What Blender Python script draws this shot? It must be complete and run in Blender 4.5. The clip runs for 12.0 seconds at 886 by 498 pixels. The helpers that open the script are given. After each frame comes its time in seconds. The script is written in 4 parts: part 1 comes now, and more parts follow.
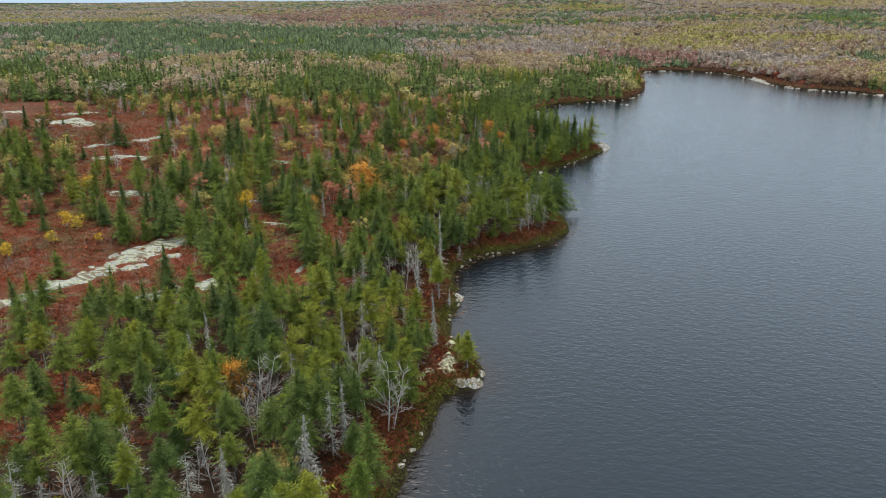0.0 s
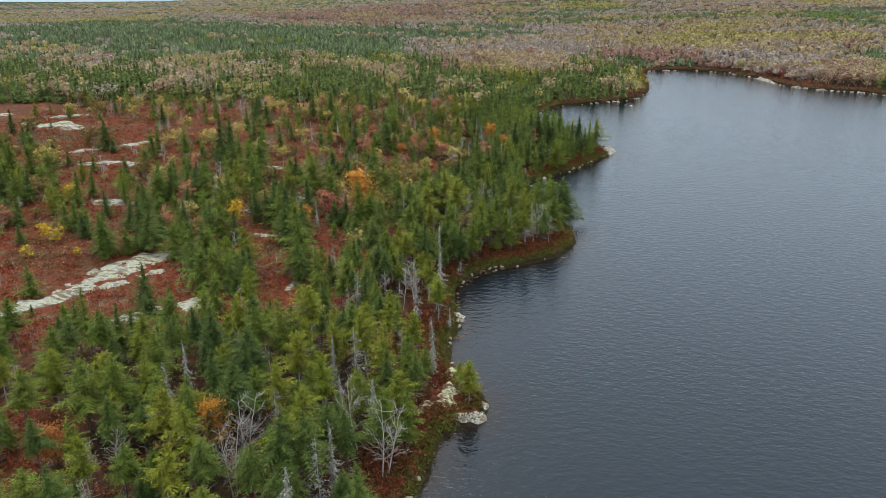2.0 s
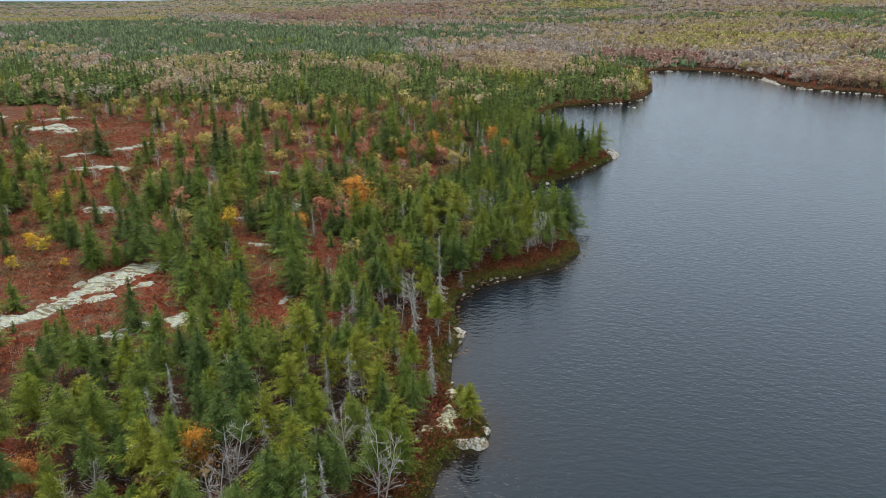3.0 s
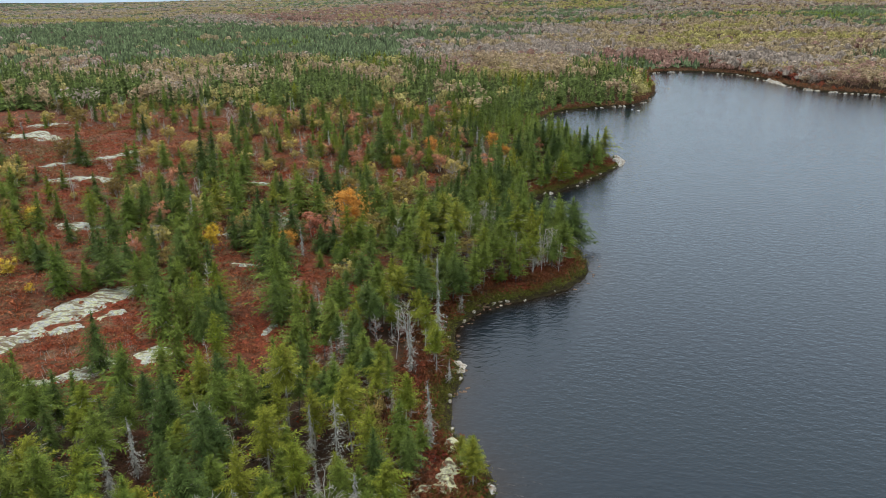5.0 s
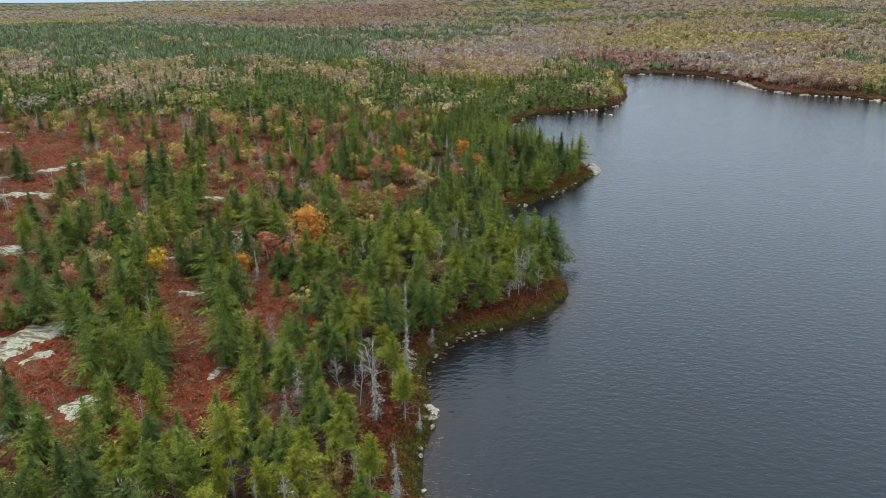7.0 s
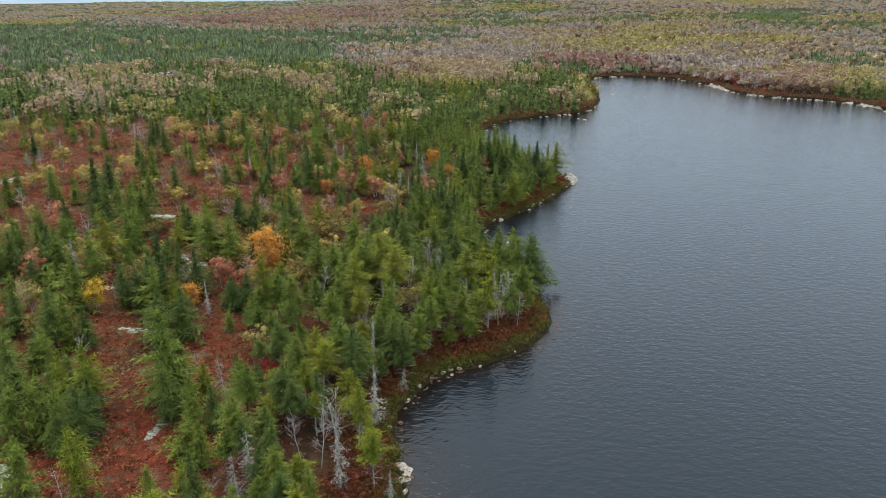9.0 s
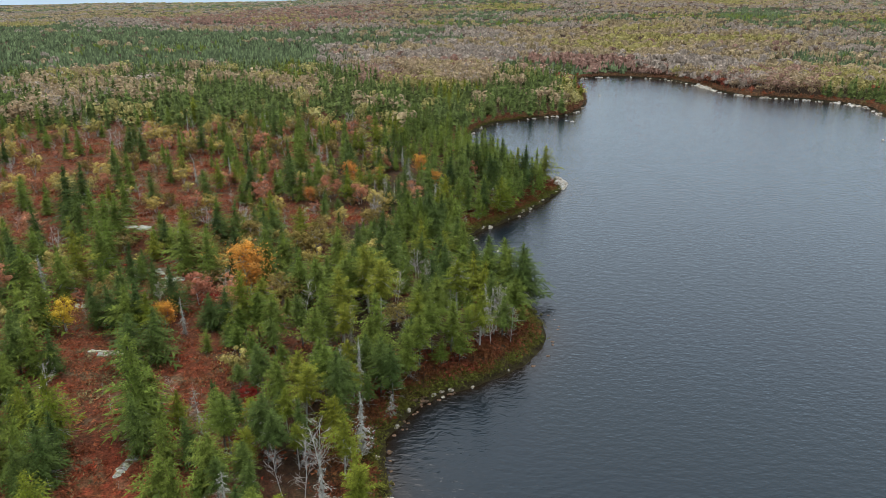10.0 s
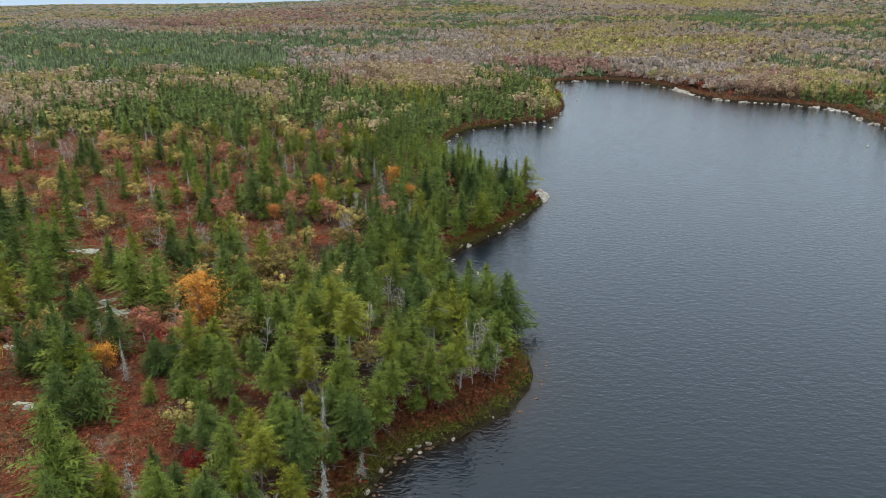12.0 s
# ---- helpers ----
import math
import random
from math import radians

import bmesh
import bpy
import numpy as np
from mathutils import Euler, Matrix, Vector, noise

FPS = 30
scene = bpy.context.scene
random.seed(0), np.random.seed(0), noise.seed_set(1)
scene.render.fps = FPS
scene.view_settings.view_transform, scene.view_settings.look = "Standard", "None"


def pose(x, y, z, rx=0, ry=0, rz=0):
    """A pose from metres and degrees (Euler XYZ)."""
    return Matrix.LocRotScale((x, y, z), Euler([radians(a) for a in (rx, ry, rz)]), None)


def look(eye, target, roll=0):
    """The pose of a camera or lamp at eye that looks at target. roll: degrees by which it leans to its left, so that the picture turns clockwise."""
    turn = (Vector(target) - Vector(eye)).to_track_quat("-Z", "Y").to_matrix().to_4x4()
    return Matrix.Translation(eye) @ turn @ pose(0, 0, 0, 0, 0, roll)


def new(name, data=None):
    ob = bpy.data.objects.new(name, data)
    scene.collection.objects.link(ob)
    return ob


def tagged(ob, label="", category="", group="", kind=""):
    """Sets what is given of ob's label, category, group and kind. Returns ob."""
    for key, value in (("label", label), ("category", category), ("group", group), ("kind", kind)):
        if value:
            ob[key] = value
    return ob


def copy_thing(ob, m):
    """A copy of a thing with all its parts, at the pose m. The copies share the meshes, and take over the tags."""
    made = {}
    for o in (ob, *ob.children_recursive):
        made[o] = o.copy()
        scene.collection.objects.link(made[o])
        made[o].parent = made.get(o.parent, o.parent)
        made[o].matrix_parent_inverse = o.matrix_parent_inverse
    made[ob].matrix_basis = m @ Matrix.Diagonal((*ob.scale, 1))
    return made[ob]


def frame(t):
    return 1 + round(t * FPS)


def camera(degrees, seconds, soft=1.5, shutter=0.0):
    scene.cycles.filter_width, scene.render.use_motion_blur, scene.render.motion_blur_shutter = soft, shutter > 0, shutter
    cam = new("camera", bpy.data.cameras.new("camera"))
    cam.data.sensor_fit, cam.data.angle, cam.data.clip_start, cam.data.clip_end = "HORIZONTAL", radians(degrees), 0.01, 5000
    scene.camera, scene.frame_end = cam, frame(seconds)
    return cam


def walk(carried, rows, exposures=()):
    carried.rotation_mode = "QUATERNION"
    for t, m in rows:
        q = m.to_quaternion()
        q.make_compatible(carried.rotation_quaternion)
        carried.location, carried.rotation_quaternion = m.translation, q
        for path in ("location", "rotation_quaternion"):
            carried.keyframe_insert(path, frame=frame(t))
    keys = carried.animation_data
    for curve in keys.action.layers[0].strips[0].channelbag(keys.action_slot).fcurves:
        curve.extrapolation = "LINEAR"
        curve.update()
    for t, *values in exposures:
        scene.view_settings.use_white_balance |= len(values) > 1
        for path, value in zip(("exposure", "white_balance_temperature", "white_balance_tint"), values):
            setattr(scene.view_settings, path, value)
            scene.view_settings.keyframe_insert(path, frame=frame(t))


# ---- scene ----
cam = camera(63.14, 12.0, 0.9)
PATH = [
    (0, 0.00, -0.00, 40.00, 70.59, -0.18, -0.00),
    (0.5, 0.06, 1.50, 39.98, 70.58, -0.15, 0.01),
    (1, 0.09, 3.15, 39.98, 70.54, -0.12, 0.00),
    (1.5, 0.08, 5.01, 39.96, 70.51, -0.09, -0.01),
    (2, 0.09, 6.98, 40.03, 70.47, -0.08, 0.01),
    (2.5, 0.10, 8.92, 40.23, 70.43, -0.09, 0.02),
    (3, 0.21, 11.00, 40.38, 70.42, -0.08, 0.07),
    (5, 0.22, 19.76, 40.38, 70.43, 0.12, -0.12),
    (5.5, 0.29, 22.05, 40.26, 70.45, 0.10, -0.56),
    (6, 0.40, 24.28, 40.33, 70.46, 0.04, -1.22),
    (6.5, 0.43, 26.48, 40.40, 70.47, 0.01, -1.88),
    (7, 0.53, 28.90, 40.46, 70.48, 0.00, -2.57),
    (9, 0.91, 38.44, 40.47, 70.58, -0.07, -5.02),
    (9.5, 0.99, 40.76, 40.51, 70.58, -0.02, -5.63),
    (10, 0.98, 43.09, 40.55, 70.59, 0.07, -6.25),
    (10.5, 1.18, 45.43, 40.46, 70.62, 0.11, -6.77),
    (11, 1.52, 47.80, 40.44, 70.66, 0.10, -7.24),
    (11.5, 1.79, 50.15, 40.54, 70.69, 0.03, -7.76),
    (12, 2.06, 52.53, 40.59, 70.73, -0.06, -8.27),
]
walk(cam, [(t, pose(*p)) for t, *p in PATH])

# ---- an overcast sky, and the faint sun behind it ----
world = bpy.data.worlds.new("overcast_sky")
scene.world = world
world.use_nodes = True
wn, wl = world.node_tree.nodes, world.node_tree.links
wn.clear()
sky = wn.new("ShaderNodeTexSky")
sky.sky_type = "NISHITA"
sky.sun_disc = False
sky.sun_elevation, sky.sun_rotation = radians(58), radians(340)
sky.air_density, sky.dust_density, sky.ozone_density = 1.0, 3.0, 1.0
pale = wn.new("ShaderNodeHueSaturation")
pale.inputs["Saturation"].default_value = 0.5
cloud = wn.new("ShaderNodeMix")
cloud.data_type = "RGBA"
cloud.inputs[0].default_value = 0.8
# an even cloud cover is three times as bright overhead as at the horizon
where = wn.new("ShaderNodeTexCoord")
part_z = wn.new("ShaderNodeSeparateXYZ")
veil = wn.new("ShaderNodeMix")
veil.data_type = "RGBA"
veil.inputs[6].default_value, veil.inputs[7].default_value = (2.35, 3.3, 4.25, 1), (9.0, 9.6, 10.3, 1)
wl.new(where.outputs["Generated"], part_z.inputs[0])
wl.new(part_z.outputs["Z"], veil.inputs[0])
wl.new(veil.outputs[2], cloud.inputs[7])
back = wn.new("ShaderNodeBackground")
back.inputs[1].default_value = 0.25
wout = wn.new("ShaderNodeOutputWorld")
wl.new(sky.outputs[0], pale.inputs["Color"])
wl.new(pale.outputs[0], cloud.inputs[6])
wl.new(cloud.outputs[2], back.inputs[0])
wl.new(back.outputs[0], wout.inputs[0])

sun = new("sun", bpy.data.lights.new("sun", "SUN"))
sun.data.energy, sun.data.angle, sun.data.color = 0.9, radians(30), (1.0, 0.96, 0.9)
sun.matrix_world = look((0, 0, 0), (0.34 * math.cos(radians(58)), -0.94 * math.cos(radians(58)), -math.sin(radians(58))))
scene.view_settings.exposure = 0.0

# ---- the lie of the land ----
# the shore of the lake, walked with the land on the left hand
SHORE = [
    (-9, 20), (-6, 40), (-3.9, 50.3), (-3.3, 54), (-1.9, 57.8), (0.2, 65.4), (1.5, 67.4), (4.0, 68.6), (4.7, 72.2), (2.7, 77), (0.8, 80.6),
    (1.3, 85.4), (2.3, 90), (1.9, 96.5), (1.7, 102), (3.4, 105), (5.6, 108.9), (9.6, 111.1), (15, 113.6), (19.2, 117), (22.2, 121.8),
    (23.2, 127), (22.6, 132), (21.5, 140), (18.6, 152), (18.2, 160), (20, 165), (26, 170.4), (33.2, 178.6), (39.8, 187.3), (45.6, 197.4),
    (44.4, 201.5), (39, 208), (33, 225), (30.6, 246), (32.8, 262), (44, 280.6),
]
SHORE_FAR = [
    (63, 290.4), (73, 294), (84, 313), (91, 332), (97, 354), (104, 388), (112, 409), (132, 415), (150, 404), (157, 384), (157.5, 364),
    (158, 345), (163.5, 332), (175, 326), (187, 311), (189.5, 297), (181, 264), (190, 200), (215, 110), (225, 0), (180, -90), (60, -130), (-10, -70),
]


def spline(points, steps):
    """A closed smooth line through the points."""
    p = np.array(points, float)
    a, b, c, d = np.roll(p, 1, 0), p, np.roll(p, -1, 0), np.roll(p, -2, 0)
    out = []
    for s in np.arange(steps) / steps:
        out.append(0.5 * (2 * b + (c - a) * s + (2 * a - 5 * b + 4 * c - d) * s ** 2 + (3 * b - a - 3 * c + d) * s ** 3))
    return np.stack(out, 1).reshape(-1, 2)


LATTICE = np.random.RandomState(11).rand(256, 256)


def rough(x, y, size, octaves=3):
    """Smooth noise from about -1 to 1 with lumps of that size."""
    total, amp, norm = 0.0, 1.0, 0.0
    for k in range(octaves):
        u, v = np.asarray(x) / size + 37.1 * k, np.asarray(y) / size + 91.7 * k
        i, j = np.floor(u).astype(int), np.floor(v).astype(int)
        fu, fv = u - i, v - j
        fu, fv = fu * fu * (3 - 2 * fu), fv * fv * (3 - 2 * fv)
        g = lambda a, b: LATTICE[a % 256, b % 256]
        n = (g(i, j) * (1 - fu) + g(i + 1, j) * fu) * (1 - fv) + (g(i, j + 1) * (1 - fu) + g(i + 1, j + 1) * fu) * fv
        total, norm = total + amp * (2 * n - 1), norm + amp
        amp, size = amp * 0.5, size * 0.5
    return total / norm * 1.6


LINE = spline(SHORE + SHORE_FAR, 6)
LINE = LINE + 0.35 * np.stack([rough(LINE[:, 0], LINE[:, 1], 2.3), rough(LINE[:, 0] + 50, LINE[:, 1], 2.3)], 1)


def inland(x, y):
    """Metres from the shore: positive on land, negative on the lake."""
    x, y = np.atleast_1d(np.asarray(x, float)), np.atleast_1d(np.asarray(y, float))
    best, inside = np.full(x.shape, 1e18), np.zeros(x.shape, bool)
    for (ax, ay), (bx, by) in zip(LINE, np.roll(LINE, -1, 0)):
        ex, ey = bx - ax, by - ay
        s = np.clip(((x - ax) * ex + (y - ay) * ey) / (ex * ex + ey * ey + 1e-9), 0, 1)
        best = np.minimum(best, (x - ax - s * ex) ** 2 + (y - ay - s * ey) ** 2)
        if ay != by:
            inside ^= ((ay > y) != (by > y)) & (x < ex * (y - ay) / ey + ax)
    return np.where(inside, -1, 1) * np.sqrt(best)


def step(a, b, v):
    s = np.clip((np.asarray(v) - a) / (b - a), 0, 1)
    return s * s * (3 - 2 * s)


def height(x, y, d=None):
    """The ground's height."""
    x, y = np.atleast_1d(np.asarray(x, float)), np.atleast_1d(np.asarray(y, float))
    d = inland(x, y) if d is None else d
    r = np.hypot(x, y)
    land = 0.5 * (1 - np.exp(-np.maximum(d, 0) / 0.7)) + 3.0 * (1 - np.exp(-np.maximum(d, 0) / 24))
    land = land + step(1, 14, d) * (0.45 * rough(x, y, 14) + 0.9 * rough(x + 300, y, 60, 2)) + 0.12 * step(0, 3, d) * rough(x, y, 2.2, 2)
    # low rises towards the skyline, higher on the lake's far side
    az = np.arctan2(x, y)
    side = step(-0.3, 0.16, az)
    land = land + step(450, 2600, r) * (-18 + 48 * side + 13 * np.exp(-((az + 0.28) / 0.1) ** 2) + (2.5 + 5 * side) * rough(x, y, 700, 2))
    bed = -np.minimum(2.5, 0.22 * np.maximum(-d, 0))
    return np.where(d > 0, land, bed)


# bare rock: places along its middle, half width, rise
LONG, SMALL, LEDGE = "pale grey lichen-spotted granite outcrop in red heath", "small pale granite slab showing through heath", "narrow pale granite ledge in red heath"
POINT = "pale lichen-covered granite at the water's edge"
OUTCROPS = [
    (LONG, [(-57, 83), (-53.8, 86.3), (-51.6, 89.8), (-49.8, 93.2), (-48.0, 97.2), (-46.5, 102.4), (-44.3, 106.8), (-41.5, 109.6)], 2.9, 0.5),
    (LONG, [(-45.0, 96.5), (-42.5, 99.2), (-40.4, 101.8)], 1.3, 0.35),
    (SMALL, [(-45, 82.3), (-41.4, 83.6), (-38.5, 86.0)], 1.4, 0.4), (SMALL, [(-37.2, 86.4), (-34.3, 89.0), (-30.4, 91.6)], 2.0, 0.45),
    (SMALL, [(-21, 97), (-20, 99.5)], 1.0, 0.35), (SMALL, [(-31, 120.5), (-27.5, 120)], 0.8, 0.3), (SMALL, [(-37, 133.5), (-33, 134)], 0.8, 0.3),
    ("pale grey granite slab between firs", [(-30, 146.5), (-28, 143.8), (-26.4, 141)], 1.6, 0.5),
    ("broad grey granite dome in red heath", [(-117, 214.5), (-110, 217), (-104, 214)], 5.0, 1.0), ("flat grey granite slab in red heath", [(-121, 233), (-116.5, 239)], 3.0, 0.6),
    (LEDGE, [(-92, 178), (-85, 181.5), (-79, 189), (-75, 196)], 1.7, 0.4), (LEDGE, [(-81, 166), (-73, 169.8), (-69, 167)], 1.4, 0.4),
    (LEDGE, [(-65, 137), (-60, 135.6), (-52, 136)], 1.6, 0.45), (LEDGE, [(-43, 166.5), (-37, 166)], 1.3, 0.4), (LEDGE, [(-70, 84), (-62, 83)], 1.2, 0.35),
    (LEDGE, [(-143, 237), (-139, 239)], 2.2, 0.5),
]
# the rock point with its bush, the tip of the wooded point, and a slab that slopes into the lake
SHORE_ROCKS = [
    ("flat pinkish granite slab sloping into the lake", [(1.5, 91.4), (2.5, 92.2), (2.6, 93.4)], 1.0, 0.45),
    (POINT, [(0.6, 70.2), (0.8, 73.3), (1.1, 77.0)], 1.2, 0.9), (POINT, [(-2.6, 69.0), (-1.2, 69.9), (0.6, 70.2)], 1.2, 0.7),
    ("white granite ledge over the water", [(0.9, 68.6), (2.4, 68.6), (4.0, 69.0), (4.6, 71.4)], 0.6, 0.6),
    ("white granite tip of the wooded point", [(43.6, 195.4), (45.4, 197.6), (44.8, 200.5)], 1.7, 1.2),
    ("long white granite ledge on the far lake edge", [(157.6, 374), (156.8, 366), (157.2, 356)], 1.6, 1.5),
]


def on_rock(x, y, wider=1.0):
    """Whether a place lies on one of the bare rocks of the heath."""
    x, y = np.atleast_1d(np.asarray(x, float)), np.atleast_1d(np.asarray(y, float))
    hit = np.zeros(x.shape, bool)
    for _, line, half, _ in OUTCROPS:
        for (ax, ay), (bx, by) in zip(line, line[1:]):
            ex, ey = bx - ax, by - ay
            q = np.clip(((x - ax) * ex + (y - ay) * ey) / (ex * ex + ey * ey), 0, 1)
            hit |= np.hypot(x - ax - q * ex, y - ay - q * ey) < (0.75 * half * (1 + 0.4 * rough(x, y, 2.2, 2))) * wider
    return hit


# clearings: middle, half axes
CLEARINGS = [
    (-48, 96, 20, 15), (-64, 108, 17, 14), (-22, 114, 12, 8), (-30, 122, 8, 4), (-42, 174, 13, 8), (-9, 171, 10, 6), (-34, 205, 14, 9), (-66, 236, 16, 9),
    (-76, 170, 14, 16), (-88, 190, 22, 18), (-110, 216, 18, 16), (-60, 134, 12, 6), (-26.5, 140.5, 6, 6), (-29, 91, 5, 4), (-22, 97, 4, 4), (-40, 60, 7, 8), (1.5, 72, 4.5, 6), (-50, 82, 11, 8), (45, 198.5, 4.5, 4.5),
]


def openness(x, y):
    """1 in the clearings, 0 in closed wood."""
    x, y = np.atleast_1d(np.asarray(x, float)), np.atleast_1d(np.asarray(y, float))
    best = np.zeros(x.shape)
    wob = 0.25 * rough(x, y, 9, 2)
    for cx, cy, a, b in CLEARINGS:
        q = np.sqrt(((x - cx) / a) ** 2 + ((y - cy) / b) ** 2)
        best = np.maximum(best, 1 - step(0.75, 1.15, q + wob))
    return best


# ---- materials ----
def graph(name):
    m = bpy.data.materials.new(name)
    m.use_nodes = True
    return m, m.node_tree.nodes, m.node_tree.links, m.node_tree.nodes["Principled BSDF"]


def blend(n, l, mode, fac, a, b):
    """A colour mix; fac, a and b are sockets or values."""
    x = n.new("ShaderNodeMix")
    x.data_type, x.blend_type = "RGBA", mode
    for socket, v in ((x.inputs[0], fac), (x.inputs[6], a), (x.inputs[7], b)):
        if hasattr(v, "links"):
            l.new(v, socket)
        elif isinstance(v, tuple):
            socket.default_value = (*v, 1)
        else:
            socket.default_value = v
    return x.outputs[2]


def cloudy(n, l, scale, detail=3.0, coords="Object", lo=0.35, hi=0.65, stretch=(1, 1, 1)):
    """Noise sharpened to the span from lo to hi."""
    tc, mp, t, r = n.new("ShaderNodeTexCoord"), n.new("ShaderNodeMapping"), n.new("ShaderNodeTexNoise"), n.new("ShaderNodeMapRange")
    mp.inputs["Scale"].default_value = stretch
    mp.inputs["Rotation"].default_value = (0, 0, 0.5 if stretch != (1, 1, 1) else 0)
    t.inputs["Scale"].default_value, t.inputs["Detail"].default_value = scale, detail
    r.inputs[1].default_value, r.inputs[2].default_value = lo, hi
    l.new(tc.outputs[coords], mp.inputs[0])
    l.new(mp.outputs[0], t.inputs["Vector"])
    l.new(t.outputs["Fac"], r.inputs[0])
    return r.outputs[0]


def bumped(n, l, bsdf, fac, strength, distance):
    b = n.new("ShaderNodeBump")
    b.inputs["Strength"].default_value, b.inputs["Distance"].default_value = strength, distance
    l.new(fac, b.inputs["Height"])
    l.new(b.outputs[0], bsdf.inputs["Normal"])


def leaf_material(name, one, two, through_light=0.06, patch=0.35, tips=None, gaps=0.0, grain=7.0, uneven=1.0):
    """Needles or leaves: the hue changes from plant to plant and from spray to spray."""
    m, n, l, bsdf = graph(name)
    info, geo = n.new("ShaderNodeObjectInfo"), n.new("ShaderNodeNewGeometry")
    base = blend(n, l, "MIX", info.outputs["Random"], one, two)
    spot = cloudy(n, l, patch, 1.0, "Object", 0.3, 0.7)
    base = blend(n, l, "MIX", spot, base, blend(n, l, "MIX", 0.5, base, tips or two))
    grey = n.new("ShaderNodeMapRange")
    grey.inputs[3].default_value, grey.inputs[4].default_value = 1 - 0.35 * uneven, 1 + 0.35 * uneven
    l.new(geo.outputs["Random Per Island"], grey.inputs[0])
    # fine sprays: light tips over darker needles
    fuzz = cloudy(n, l, grain, 2.0, "Object", 0.36, 0.64)
    base = blend(n, l, "MULTIPLY", 1.0, base, blend(n, l, "MIX", fuzz, (1 - 0.28 * uneven,) * 3, (1 + 0.25 * uneven,) * 3))
    scale = n.new("ShaderNodeVectorMath")
    scale.operation = "SCALE"
    bough = cloudy(n, l, grain * 0.3, 1.5, "Object", 0.33, 0.67)
    base = blend(n, l, "MULTIPLY", 1.0, base, blend(n, l, "MIX", bough, (1 - 0.25 * uneven,) * 3, (1 + 0.3 * uneven,) * 3))
    l.new(base, scale.inputs[0])
    l.new(grey.outputs[0], scale.inputs["Scale"])
    l.new(scale.outputs[0], bsdf.inputs["Base Color"])
    bsdf.inputs["Roughness"].default_value = 0.8
    bsdf.inputs["Specular IOR Level"].default_value = 0.08
    if through_light:
        tr, mix = n.new("ShaderNodeBsdfTranslucent"), n.new("ShaderNodeMixShader")
        l.new(scale.outputs[0], tr.inputs["Color"])
        mix.inputs[0].default_value = through_light
        l.new(bsdf.outputs[0], mix.inputs[1])
        l.new(tr.outputs[0], mix.inputs[2])
        shown = mix.outputs[0]
    else:
        shown = bsdf.outputs[0]
    if gaps:
        # air between the needles
        clear, open_mix, cut = n.new("ShaderNodeBsdfTransparent"), n.new("ShaderNodeMixShader"), n.new("ShaderNodeMath")
        cut.operation = "GREATER_THAN"
        cut.inputs[1].default_value = gaps
        l.new(cloudy(n, l, grain * 1.3, 1.0, "Object", 0.3, 0.7), cut.inputs[0])
        l.new(cut.outputs[0], open_mix.inputs[0])
        l.new(clear.outputs[0], open_mix.inputs[1])
        l.new(shown, open_mix.inputs[2])
        shown = open_mix.outputs[0]
    l.new(shown, n["Material Output"].inputs["Surface"])
    return m


def bark_material(name, one, two):
    m, n, l, bsdf = graph(name)
    spots = cloudy(n, l, 3.0, 4.0, "Object", 0.35, 0.65, (1, 1, 0.35))
    l.new(blend(n, l, "MIX", spots, one, two), bsdf.inputs["Base Color"])
    bsdf.inputs["Roughness"].default_value = 0.9
    bumped(n, l, bsdf, spots, 0.5, 0.02)
    return m


spruce_needles = leaf_material("spruce_needles", (0.04, 0.064, 0.016), (0.094, 0.124, 0.025), gaps=0.3)
fir_needles = leaf_material("fir_needles", (0.076, 0.111, 0.017), (0.124, 0.15, 0.024), gaps=0.3)
larch_needles = leaf_material("larch_needles", (0.108, 0.132, 0.013), (0.165, 0.165, 0.019), gaps=0.34)
yellow_leaves = leaf_material("yellow_leaves", (0.66, 0.43, 0.045), (0.5, 0.37, 0.06), 0.35, gaps=0.4, grain=5.5)
ochre_leaves = leaf_material("ochre_leaves", (0.5, 0.36, 0.1), (0.36, 0.3, 0.1), 0.3, gaps=0.45, grain=5.5)
orange_leaves = leaf_material("orange_leaves", (0.62, 0.31, 0.045), (0.52, 0.22, 0.07), 0.35, gaps=0.42, grain=5.5)
red_leaves = leaf_material("red_leaves", (0.34, 0.024, 0.026), (0.26, 0.03, 0.022), 0.35, gaps=0.4, grain=6.0)
pink_leaves = leaf_material("pink_leaves", (0.4, 0.15, 0.095), (0.48, 0.22, 0.12), 0.35, gaps=0.5, grain=6.0)
brown_leaves = leaf_material("brown_leaves", (0.19, 0.125, 0.045), (0.23, 0.17, 0.05), 0.3, gaps=0.45, grain=6.0)
heath_leaves = leaf_material("heath_leaves", (0.22, 0.045, 0.02), (0.235, 0.052, 0.023), 0.2, 0.3, (0.23, 0.14, 0.06))
sedge = leaf_material("bank_sedge", (0.075, 0.095, 0.014), (0.09, 0.1, 0.016), 0.2, 0.25, (0.12, 0.085, 0.02), gaps=0.3, grain=9.0)
bank_leaves = leaf_material("bank_leaves", (0.2, 0.09, 0.05), (0.17, 0.1, 0.05), 0.2, 0.08, (0.13, 0.1, 0.04), gaps=0.4, grain=4.0)
shore_leaves = leaf_material("shore_leaves", (0.19, 0.034, 0.02), (0.17, 0.038, 0.022), 0.2, 0.3, (0.1, 0.085, 0.02), gaps=0.3, grain=9.0)
# greyer, paler spruce needles for far off: distance haze mixed into the colour
hazy_needles = leaf_material("haze_tinted_needles", (0.056, 0.084, 0.04), (0.096, 0.122, 0.055), 0.1, 0.15, grain=0.8, uneven=1.3)
